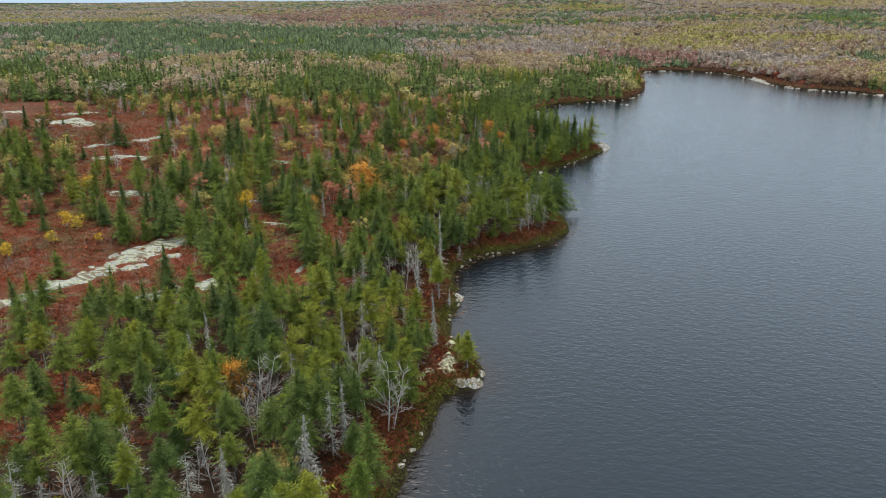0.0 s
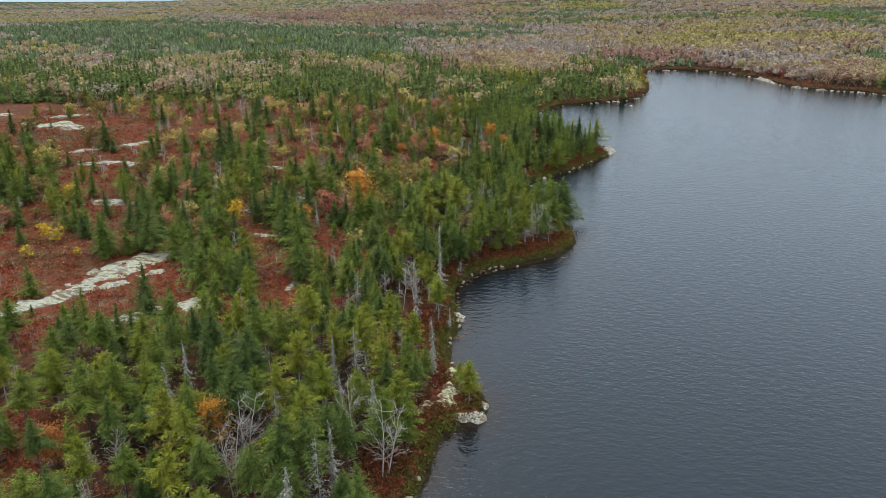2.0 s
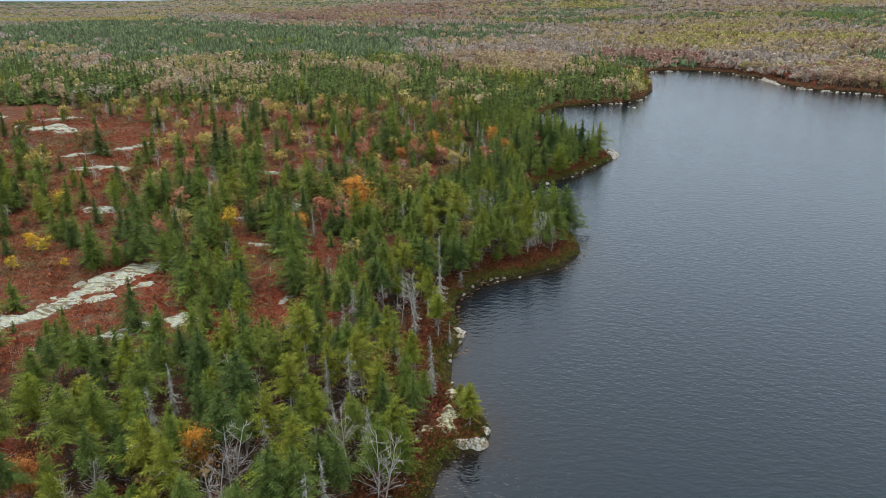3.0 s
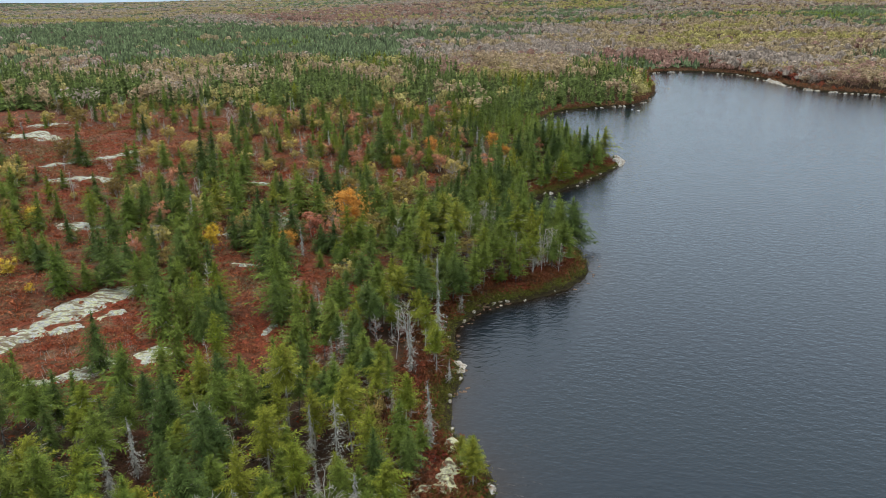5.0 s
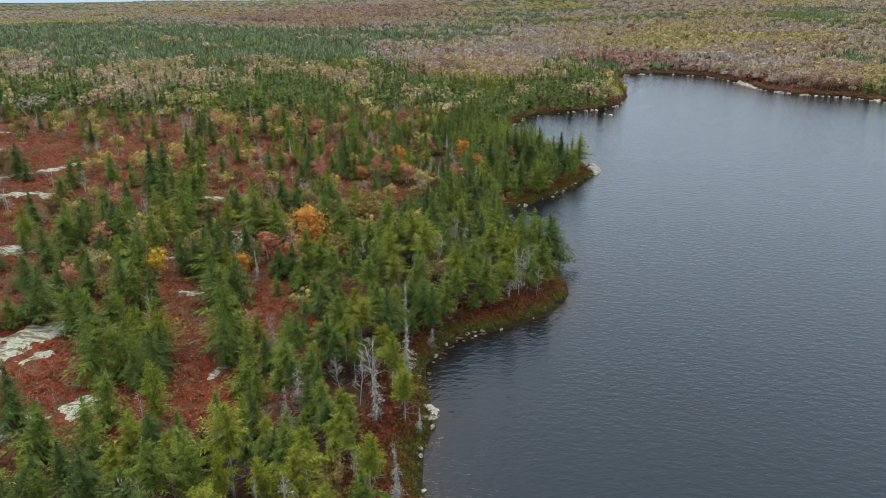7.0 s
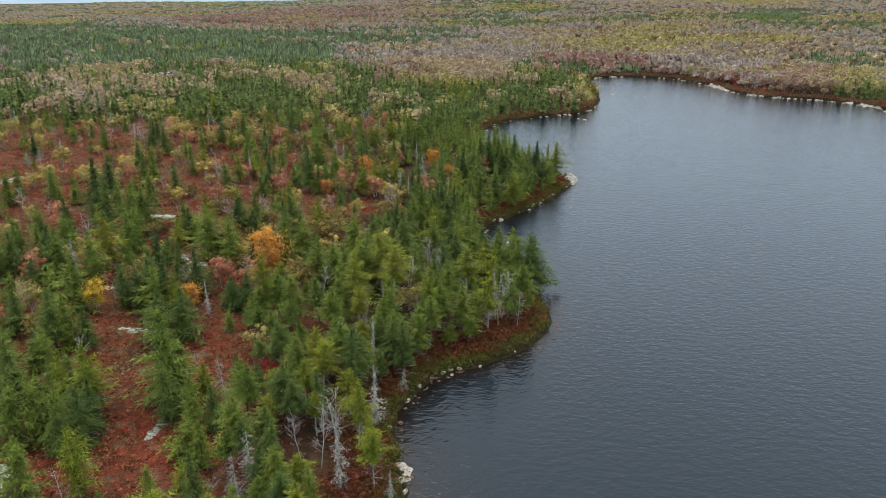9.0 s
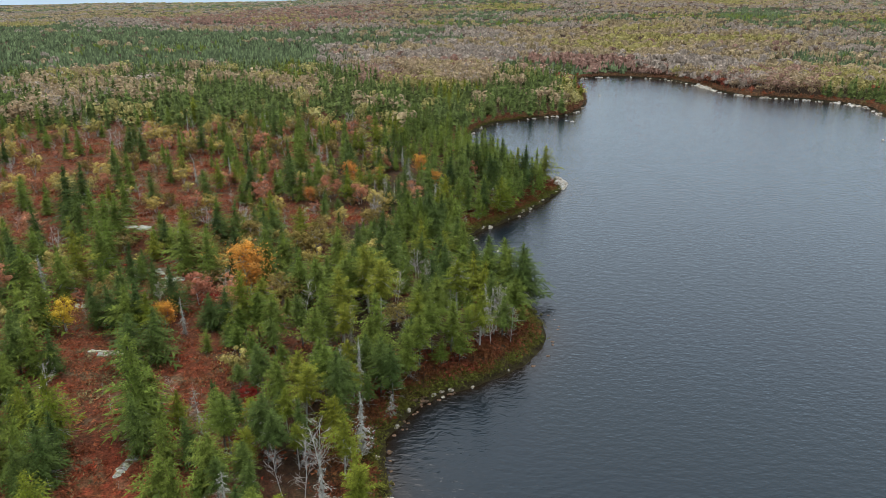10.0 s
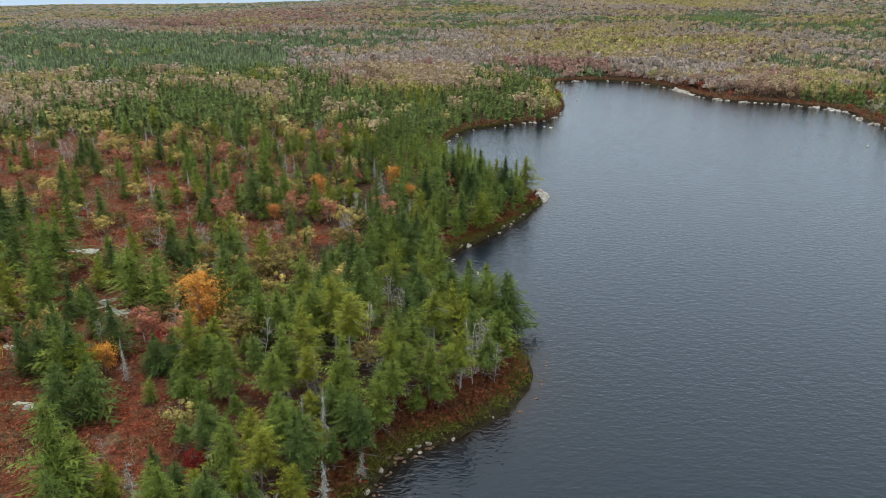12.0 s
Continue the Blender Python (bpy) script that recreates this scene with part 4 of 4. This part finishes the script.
# how the far woods are mixed: bearing in degrees, distance, half spans of both, weight
NEEDLE_ZONES = [(-15, 430, 17, 0.26, 0.8), (-12, 620, 21, 0.42, 0.85), (-24, 900, 8, 0.35, 0.7), (-14, 310, 18, 0.24, 0.7), (9, 222, 9, 0.27, 2.0), (12.5, 385, 3.2, 0.26, 0.75), (8, 270, 7, 0.3, 0.3), (28, 1250, 3.5, 0.2, 0.9), (4, 1500, 6, 0.06, 0.6), (16, 1020, 3, 0.06, 0.6), (24, 840, 4, 0.05, 0.5)]
HARDWOOD_ZONES = [(4, 430, 5, 0.26, 1.5), (-3.5, 318, 3.6, 0.12, 1.4), (-4, 1400, 12, 0.5, 0.9), (20, 640, 13, 0.42, 1.3), (24, 400, 9, 0.3, 1.2), (-26, 430, 3.5, 0.07, 1.0), (-18, 410, 2.5, 0.05, 0.9), (-29, 1400, 6, 0.2, 1.2), (-22, 1230, 2, 0.12, 1.2), (-24, 2300, 12, 0.25, 0.7), (22, 1900, 12, 0.4, 0.6)]
YELLOW_ZONES = [(-28, 1350, 5, 0.13, 1.6), (-12, 300, 18, 0.5, 0.5), (-22, 1230, 2, 0.08, 1.6), (22, 690, 10, 0.2, 0.7), (-3.5, 318, 3.6, 0.12, 0.6), (11, 1500, 3, 0.14, 1.2), (30, 470, 6, 0.25, 0.6), (26, 2200, 5, 0.2, 1.0)]
PINK_ZONES = [(3.5, 410, 4.5, 0.2, 0.6), (-6, 1300, 9, 0.4, 0.8), (-5.5, 980, 3, 0.1, 0.9), (16, 440, 6, 0.12, 1.2), (27, 395, 5, 0.15, 0.8), (-26, 440, 4, 0.06, 0.6)]


def zoned(x, y, zones):
    """How strongly a place belongs to the zones, with uneven edges."""
    az, r = np.degrees(np.arctan2(x, y)), np.hypot(x, y)
    best = np.zeros(np.shape(x))
    wob = 0.3 * rough(x, y, 60, 2)
    for a0, r0, da, dr, weight in zones:
        q = np.sqrt(((az - a0) / da) ** 2 + (np.log(r / r0) / dr) ** 2)
        best = np.maximum(best, weight * (1 - step(0.6, 1.2, q + wob)))
    return best


def dome(seed, h=5.0, spread=0.55, leaves=60, size=0.3, low=0.3):
    """A far hardwood: a loose uneven crown of leaf sprays over its stems."""
    rs = np.random.RandomState(seed)
    s = Soup()
    lobes = [(rs.uniform(-0.5, 0.5, 2) * spread * h, h * rs.uniform(0.5, 0.78), h * rs.uniform(0.2, 0.34)) for _ in range(4)]
    for k in range(leaves):
        (fx, fy), fz, r = lobes[k % 4]
        d = rs.normal(size=3)
        d /= np.linalg.norm(d)
        p = np.array((fx, fy, fz)) + d * r * rs.uniform(0.75, 1.0) * np.array((1, 1, 0.85))
        u = np.cross(d, rs.normal(size=3))
        u /= np.linalg.norm(u)
        w = np.cross(d, u) + d * rs.uniform(-0.35, 0.35)
        s.put([p - u * size - w * 0.5 * size, p + u * size - w * 0.5 * size, p + w * size * 1.1 + d * rs.uniform(-0.3, 0.2) * size], [(0, 1, 2)])
    for k in range(3):
        s.stick((0, 0, 0), (lobes[k][0][0], lobes[k][0][1], lobes[k][1]), 0.05, 0.03)
    return s.arrays()


far_rs = np.random.RandomState(8)
thin_conifers = [conifer(s, 6.5, 0.24 + 0.04 * (s % 3), 0.08, 6, 4, 0.8, 0.1, 0.4, 0.4, 1, 0.34, sticks=0, tiers=11, teeth=4, core=0.85)[1] for s in (101, 102, 103, 114)]
fuller_conifers = [conifer(s, 6.5, 0.24 + 0.03 * (s % 3), 0.1, 15, 6, 0.82, 0.1, 0.4, 0.38, 2, 0.36, sticks=0, tiers=10, teeth=6, core=0.62)[1] for s in (121, 122, 123, 124)]
thin_larch = [conifer(s, 6.5, 0.28, 0.12, 8, 4, 0.65, 0.3, 0.3, 0.5, 1, 0.5, sticks=0, tiers=7, teeth=4, core=0.7)[1] for s in (104, 105, 115)]
thin_leafy = [dome(s, 5, 0.6, 84, 0.34) for s in (106, 107, 108, 116)]
thin_bare = [dome(s, 5, 0.56, 72, 0.27) for s in (109, 110, 117)]

for kind, material, label in (("spruce", spruce_needles, "dark green spruces behind the shore wood"), ("fir", fir_needles, "mid-green firs behind the shore wood")):
    rest = np.array([s[1:] for s in overflow if s[0] == kind])
    if len(rest):
        wood(kind + "_stand", [conifer(s, 6.5, 0.25, 0.1, 9, 6, tiers=9, core=0.85)[1] for s in (111, 112, 113)], rest[:, :2], rest[:, 2], 6.5, material, label, far_rs)

n = 75000
xs, ys = far_rs.uniform(-330, 330, n), far_rs.uniform(NEAR, 520, n)
d = inland(xs, ys)
o = np.maximum(openness(xs, ys), openness(xs * 1.05, 20 + (ys - 20) * 1.05))
r = np.hypot(xs, ys)
fan = (np.abs(np.arctan2(xs, ys) - 0.03) < 0.7) & (d > 1.5) & (r < 430)
keep = fan & (far_rs.rand(n) > o * 0.95) & ((ys > 262) | (xs > 12))
places = scattered(xs, ys, keep, 2.6)
f = rough(places[:, 0], places[:, 1], 40, 3) + 0.38 * far_rs.normal(size=len(places))
g = rough(places[:, 0] + 900, places[:, 1], 30, 2) + 0.28 * far_rs.normal(size=len(places))
# hardwoods stand thicker in their own zones
f = f + 0.16 + zoned(places[:, 0], places[:, 1], NEEDLE_ZONES) - zoned(places[:, 0], places[:, 1], HARDWOOD_ZONES)
yellow, pink = zoned(places[:, 0], places[:, 1], YELLOW_ZONES), zoned(places[:, 0], places[:, 1], PINK_ZONES)
hue = g + 0.6 * yellow
hs = 3.2 + 5.8 * far_rs.rand(len(places)) ** 1.3
conif = f > 0.05
red_edge = (inland(places[:, 0], places[:, 1]) < 4) & (places[:, 0] > 95)
# crimson and orange thickets behind the far shore
by_far_shore = ~conif & (places[:, 0] > 90) & (inland(places[:, 0], places[:, 1]) < 34)
crimson = by_far_shore & ~red_edge & (rough(places[:, 0], places[:, 1] + 70, 20, 2) + 0.5 * step(165, 150, places[:, 0]) + 0.3 * step(180, 195, places[:, 0]) > 0.12)
conif = conif & ~crimson
groups = (
    ("crimson_thicket", thin_leafy, crimson, 5, crimson_leaves, "crimson and rust-red shrubs behind the far shore", 0.6),
    ("spruce_wood", thin_conifers, conif & (places[:, 1] >= 255) & (g < 0.2) & ~red_edge, 6.5, wood_needles, "dense dark green spruce wood", 1.0),
    ("fir_wood", thin_conifers, conif & (places[:, 1] >= 255) & (g >= 0.2) & (g < 1.0) & ~red_edge, 6.5, mixed_needles, "mid-green fir wood", 0.95),
    ("larch_wood", thin_larch, conif & (places[:, 1] >= 255) & (g >= 1.0) & ~red_edge, 6.5, larch_needles, "yellow-green larches among the wood", 0.95),
    ("bare_wood", thin_bare, ~conif & (hue < -0.6) & ~red_edge & ~crimson, 5, twig_leaves, "leafless grey hardwoods", 1.0),
    ("tan_wood", thin_leafy, ~conif & (hue >= -0.6) & (hue < 0.25) & ~crimson & (pink + 0.5 * f + 0.2 < 0.55) & ~red_edge, 5, tan_leaves, "hardwoods in faded tan leaf", 1.0),
    ("faded_red_wood", thin_leafy, ~conif & (hue >= -0.6) & (hue < 0.25) & ~crimson & (pink + 0.5 * f + 0.2 >= 0.55) & ~red_edge, 5, faded_red_leaves, "hardwoods in faded pinkish-red leaf", 0.95),
    ("yellow_wood", thin_leafy, ~conif & (hue >= 0.25) & (hue < 1.35) & ~red_edge & ~crimson, 5, dull_yellow_leaves, "hardwoods in dull yellow leaf", 0.9),
    ("orange_wood", thin_leafy, ~conif & (hue >= 1.35) & ~red_edge & ~crimson, 5, ochre_leaves, "birches in ochre leaf", 0.85),
    ("red_thicket", thin_leafy, red_edge, 5, heath_leaves, "low red shrubs along the far shore", 0.32),
)
for name, shapes, where, tall, material, label, k in groups:
    wood(name, shapes, places[where], hs[where] * k, tall, material, label, far_rs, 0.95 if tall == 5 else 0.92)
close = conif & ~red_edge & (places[:, 1] < 255)
wood("spruce_stand_behind", fuller_conifers, places[close & (g < 0.2)], hs[close & (g < 0.2)], 6.5, spruce_needles, "dark green spruces around the far heath", far_rs, 0.92)
wood("fir_stand_behind", fuller_conifers, places[close & (g >= 0.2)], hs[close & (g >= 0.2)], 6.5, fir_needles, "mid-green firs around the far heath", far_rs, 0.92)


# the same wood goes on south of where the path begins
n = 6000
xs, ys = far_rs.uniform(-130, -8, n), far_rs.uniform(-90, 52, n)
inner = (inland(xs, ys) > 2) & ~((ys > 40) & (xs > -0.66 * ys - 6))
places = scattered(xs, ys, inner, 3.8)
kinds = far_rs.randint(3, size=len(places))
for k, (name, shapes, material, label) in enumerate((("south_spruce_wood", thin_conifers, spruce_needles, "dark green spruces south of the path"),
                                                     ("south_fir_wood", thin_conifers, fir_needles, "mid-green firs south of the path"),
                                                     ("south_larch_wood", thin_larch, larch_needles, "yellow-green larches south of the path"))):
    wood(name, shapes, places[kinds == k], far_rs.uniform(3, 6.5, (kinds == k).sum()), 6.5, material, label, far_rs)


# the distance: tree groups that grow wider apart towards the skyline
def tuft(seed, kind):
    rs = np.random.RandomState(seed)
    s = Soup()
    if kind == "cone":
        for c in range(3):
            foot, hh, rr = rs.uniform(-0.5, 0.5, 2), rs.uniform(0.65, 1.2), rs.uniform(0.26, 0.42)
            ring = [(foot[0] + rr * math.cos(a) * rs.uniform(0.7, 1.3), foot[1] + rr * math.sin(a) * rs.uniform(0.7, 1.3), rs.uniform(0.1, 0.4)) for a in (0.3, 1.8, 3.4, 5.0)]
            s.put(ring + [(foot[0], foot[1], hh)], [(k, (k + 1) % 4, 4) for k in range(4)])
    else:
        for c in range(13):
            d = rs.normal(size=3)
            d[2] = abs(d[2]) * 0.8 - 0.15
            d /= np.linalg.norm(d)
            p = d * (0.5, 0.5, 0.3) + (0, 0, 0.6)
            u = np.cross(d, rs.normal(size=3))
            u *= 0.26 / np.linalg.norm(u)
            w = np.cross(d, u)
            s.put([p - u - 0.5 * w, p + u - 0.5 * w, p + 1.1 * w + d * rs.uniform(-0.08, 0.06)], [(0, 1, 2)])
    return s.arrays()


cones, puffs = [tuft(s, "cone") for s in range(6)], [tuft(s + 9, "puff") for s in range(6)]
n = 46000
r = 395 * np.exp(far_rs.rand(n) * math.log(4500 / 395))
a = far_rs.uniform(-0.68, 0.78, n)
xs, ys = r * np.sin(a), r * np.cos(a)
ok = inland(xs, ys) > 3
xs, ys, r = xs[ok], ys[ok], r[ok]
wide = r / 230.0
f = 0.4 * rough(xs, ys, 420, 2) + 0.7 * rough(xs + 70, ys, 60, 3) + 0.28 * far_rs.normal(size=len(xs)) - 0.02
f = f + zoned(xs, ys, NEEDLE_ZONES) - zoned(xs, ys, HARDWOOD_ZONES)
g = 0.5 * rough(xs + 4000, ys, 300, 2) + 0.5 * rough(xs + 6000, ys, 70, 2) + 0.18 * far_rs.normal(size=len(xs)) + 0.7 * zoned(xs, ys, YELLOW_ZONES)
rosy = zoned(xs, ys, PINK_ZONES) + 0.4 * rough(xs + 2000, ys, 90, 2) + 0.25 * far_rs.normal(size=len(xs))
hs = 3.6 + 4.0 * far_rs.rand(len(xs)) ** 1.8


def distance(name, shapes, where, material, label, k):
    idx = np.where(where)[0]
    zs = height(xs[idx], ys[idx]) - 0.3
    vs, ts, base = [], [], 0
    pick = far_rs.randint(len(shapes), size=len(idx))
    for s, (v, t) in enumerate(shapes):
        i = idx[pick == s]
        sc = np.maximum(wide[i], 3.0 if shapes is cones else 4.6)[:, None]
        vs.append(np.stack([v[:, 0] * sc + xs[i][:, None], v[:, 1] * sc + ys[i][:, None], v[:, 2] * (hs[i] * k)[:, None] + zs[pick == s][:, None]], 2).reshape(-1, 3))
        ts.append((t[None] + (np.arange(len(i)) * len(v))[:, None, None] + base).reshape(-1, 3))
        base += len(i) * len(v)
    tagged(new(name, mesh_of(name, np.concatenate(vs), np.concatenate(ts), material)), label, "woods", kind="stuff")


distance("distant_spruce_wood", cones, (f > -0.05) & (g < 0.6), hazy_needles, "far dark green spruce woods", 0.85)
distance("distant_fir_wood", cones, (f > -0.05) & (g >= 0.6), fir_needles, "far mid-green fir woods", 0.85)
hard = f <= -0.05
distance("distant_bare_wood", puffs, hard & (g < 0.0) & (rosy < 0.6), twig_leaves, "far leafless grey-brown hardwoods", 0.9)
distance("distant_red_wood", puffs, hard & (g < 0.6) & (rosy >= 0.6), faded_red_leaves, "far hardwoods in faded red leaf", 0.9)
distance("distant_tan_wood", puffs, hard & (g >= 0.0) & (g < 0.6) & (rosy < 0.6), tan_leaves, "far hardwoods in tan leaf", 0.9)
distance("distant_yellow_wood", puffs, hard & (g >= 0.6), dull_yellow_leaves, "far hardwoods in yellow leaf", 0.9)

# ---- dwarf shrubs of the heath ----
def bushlet(seed, leaves=10, fineness=1.0):
    rs = np.random.RandomState(seed)
    s = Soup()
    for _ in range(leaves):
        p = np.clip(rs.normal(size=3), -1.3, 1.3) * (0.35, 0.35, 0.1) + (0, 0, 0.28)
        u, w = np.clip(rs.normal(size=3), -1.2, 1.2) * 0.11 * fineness, np.clip(rs.normal(size=3), -1.2, 1.2) * 0.16 * fineness
        s.put([p - u, p + u, p + w], [(0, 1, 2)])
    return s.arrays()


bushlets = [bushlet(s) for s in range(6)]
n = 42000
xs, ys = far_rs.uniform(-130, 46, n), 45 + 200 * far_rs.rand(n) ** 1.2
d = inland(xs, ys)
ok = (d > 0.8) & ~on_rock(xs, ys) & (xs > -0.66 * ys - 4) & (far_rs.rand(n) < 0.14 + 0.86 * np.maximum(openness(xs, ys), 0.55 * step(80, 96, ys) * step(-5, -14, xs)))
places = np.stack([xs[ok], ys[ok]], 1)
wood("heath_shrubs", bushlets, places, far_rs.uniform(0.45, 1.1, len(places)), 0.9, heath_leaves, "low dark red huckleberry heath", far_rs)
low_shrubs = [bushlet(s + 40, 26, 0.6) for s in range(5)]
n = 120000
xs, ys = far_rs.uniform(-12, 60, n), far_rs.uniform(45, 300, n)
d = inland(xs, ys) + 0.7 * rough(xs, ys, 3.0, 2)
bare_rock = (np.hypot(xs - 0.2, ys - 72.0) < 2.0) | (np.hypot(xs - 45, ys - 198) < 3.5)
for name, where, material, label, low, high in (
        ("bank_sedge", (d > 0.05) & (d < 2.6), sedge, "olive-green low shrubs and sedge on the lake bank", 0.49, 1.2),
        ("shore_shrubs", (d > 1.7) & (d < 6.5), shore_leaves, "low dark red shrubs on the lake bank", 0.8, 1.7)):
    places = np.stack([xs, ys], 1)[where & (inland(xs, ys) > (0.4 if low < 0.5 else 1.4)) & ~bare_rock][:4300]
    wood(name, low_shrubs, places, far_rs.uniform(low, high, len(places)), 0.9, material, label, far_rs)
# taller shrubs along the far shores
n = 90000
xs, ys = far_rs.uniform(25, 215, n), far_rs.uniform(250, 425, n)
d = inland(xs, ys)
ok = (d > 0.8) & (d < 5)
places = np.stack([xs[ok], ys[ok]], 1)[:3000]
wood("far_shore_shrubs", bushlets, places, far_rs.uniform(0.8, 2.2, len(places)), 0.9, bank_leaves, "red-brown and green shrubs on the far bank", far_rs)
# leafless grey shrubs in the heath
n = 30000
xs, ys = far_rs.uniform(-110, 0, n), far_rs.uniform(50, 240, n)
ok = (inland(xs, ys) > 3) & (xs > -0.66 * ys - 4) & (rough(xs + 500, ys, 11, 2) + 0.5 * far_rs.normal(size=n) > 0.75) & (openness(xs, ys) > 0.3)
places = np.stack([xs[ok], ys[ok]], 1)[:900]
wood("grey_shrubs", [joined(bare(s, 1.2, 0.6, 2, 3, 1)) for s in (201, 202, 203)], places, far_rs.uniform(0.7, 1.5, len(places)), 1.2, grey_bark, "low leafless grey shrubs in the heath", far_rs)

n = 40000
xs, ys = far_rs.uniform(-120, 5, n), far_rs.uniform(50, 260, n)
ok = (inland(xs, ys) > 3) & ~on_rock(xs, ys) & (xs > -0.66 * ys - 4) & (rough(xs + 900, ys, 8, 3) + 0.35 * far_rs.normal(size=n) > 0.6) & (openness(xs, ys) > 0.2)
places = np.stack([xs[ok], ys[ok]], 1)[:2600]
wood("tan_shrubs", low_shrubs, places, far_rs.uniform(0.5, 1.3, len(places)), 0.9, tan_shrub_leaves, "low tan and olive shrubs in the heath", far_rs)

# ---- bare rock ----
def outcrop(label, line, width, rise, seed, material):
    """A flat hump of bare rock with ragged edges that comes out of the heath along a line of places."""
    p = np.array(line, float)
    s = np.concatenate([[0], np.cumsum(np.hypot(*np.diff(p, axis=0).T))])
    u = np.linspace(-width * 0.8, s[-1] + width * 0.8, max(16, int((s[-1] + 2 * width) / (0.3 if width < 3 else 0.6))))
    inner, over = np.clip(u, 0, s[-1]), u - np.clip(u, 0, s[-1])
    first_dir, last_dir = (p[1] - p[0]) / np.hypot(*(p[1] - p[0])), (p[-1] - p[-2]) / np.hypot(*(p[-1] - p[-2]))
    cx = np.interp(inner, s, p[:, 0]) + np.where(over < 0, over * first_dir[0], over * last_dir[0])
    cy = np.interp(inner, s, p[:, 1]) + np.where(over < 0, over * first_dir[1], over * last_dir[1])
    tx, ty = np.gradient(cx), np.gradient(cy)
    ln = np.hypot(tx, ty) + 1e-9
    v = np.linspace(-1.5, 1.5, 25)
    X, Y = cx[:, None] - (ty / ln)[:, None] * v * width, cy[:, None] + (tx / ln)[:, None] * v * width
    edge = np.hypot(v[None], (over / width)[:, None])
    ragged = rough(X + seed * 31, Y, max(1.6, 0.8 * width), 4)
    up = np.clip(0.62 - edge + 0.8 * ragged, -0.6, 0.75)
    Z = height(X.ravel(), Y.ravel()).reshape(X.shape) + rise * up + 0.09 * rough(X, Y, 0.7, 3) * step(-0.2, 0.3, up)
    m, k = X.shape
    first = (np.arange(m - 1)[:, None] * k + np.arange(k - 1)).ravel()
    ob = new("rock_outcrop", mesh_of("rock_outcrop", np.stack([X, Y, Z], 2).reshape(-1, 3), np.stack([first, first + k, first + k + 1, first + 1], 1), material))
    tagged(ob, label, "rock", "rock outcrops")


for k, (label, line, half, rise) in enumerate(OUTCROPS):
    outcrop(label, line, half, rise, k + 1, outcrop_rock)
for k, (label, line, half, rise) in enumerate(SHORE_ROCKS):
    outcrop(label, line, half, rise, k + 31, lichen_rock if label == POINT else shore_rock)

stones = np.random.RandomState(21)
white = [boulder_mesh("boulder", s, shore_rock) for s in range(5)]
brown = [boulder_mesh("wet_boulder", s + 50, wet_rock) for s in range(4)]


def boulder(x, y, size, kind, label, z=None):
    ob = new("boulder", (white if kind else brown)[stones.randint(4)])
    ob.matrix_basis = Matrix.LocRotScale((x, y, (height(x, y)[0] + 0.12 * size if z is None else z)), Euler((stones.normal() * 0.2, stones.normal() * 0.2, stones.uniform(0, 6.28))),
                                         Vector((size * stones.uniform(0.8, 1.4), size * stones.uniform(0.7, 1.1), size * stones.uniform(0.6, 0.95))))
    tagged(ob, label, "boulder", "boulders along the shore")


def strewn(a, b, count, size, kind, out, label):
    """Boulders along the shore line between two of its numbered control points."""
    for _ in range(count):
        q = stones.uniform(a, b) * 6
        i = int(q)
        p = LINE[i] * (1 - q + i) + LINE[(i + 1) % len(LINE)] * (q - i)
        t = LINE[(i + 2) % len(LINE)] - LINE[i - 2]
        t = t / np.hypot(*t)
        off = stones.uniform(*out)
        s = size * stones.uniform(0.5, 1.3)
        x, y = p[0] + t[1] * off, p[1] - t[0] * off
        boulder(x, y, s, kind, label, max(height(x, y)[0] + 0.1 * s, -0.12 * s))


PALE, WET = "pale rounded granite boulder on the lake edge", "brown wet granite boulder in shallow water"
strewn(3, 5, 4, 0.7, 1, (-0.6, 0.3), PALE)
strewn(9.5, 14, 7, 0.6, 1, (-0.7, 0.2), PALE)
strewn(10, 14, 10, 0.7, 0, (0.1, 1.6), WET)
strewn(14.6, 15.6, 3, 0.6, 1, (-0.3, 0.4), PALE)
strewn(14.5, 15.8, 8, 0.5, 0, (-0.4, 1.0), WET)
strewn(15.9, 17.1, 16, 0.55, 0, (-0.7, 0.5), WET)
strewn(16.0, 17.0, 5, 0.5, 1, (-0.5, 0.3), PALE)
strewn(16, 18.5, 2, 0.5, 1, (-0.1, 0.3), PALE)
strewn(18.5, 22, 9, 0.5, 0, (0.3, 2.5), WET)
strewn(22.5, 25.5, 10, 0.8, 1, (-0.3, 1.4), PALE)
strewn(25.5, 30, 18, 0.7, 1, (-0.6, 0.4), PALE)
strewn(29.5, 31.2, 8, 1.0, 1, (-0.8, 0.3), PALE)
strewn(34, 39, 26, 1.1, 1, (0.0, 1.2), PALE)
strewn(37, 38.5, 8, 1.7, 1, (-0.3, 0.8), PALE)
strewn(42.5, 47.5, 30, 1.5, 1, (0.0, 1.3), PALE)
strewn(47.5, 54, 64, 2.0, 1, (0.2, 1.8), PALE)
for x, y, s in ((152.7, 238.6, 1.2), (71, 281, 1.5), (69.5, 283.5, 1.0), (101, 345, 1.2), (112, 336, 1.0), (21, 152.5, 0.9), (22.5, 155, 0.8), (22.8, 150, 0.7)):
    boulder(x, y, s, 1, "pale granite boulder standing out of the water", 0.02)
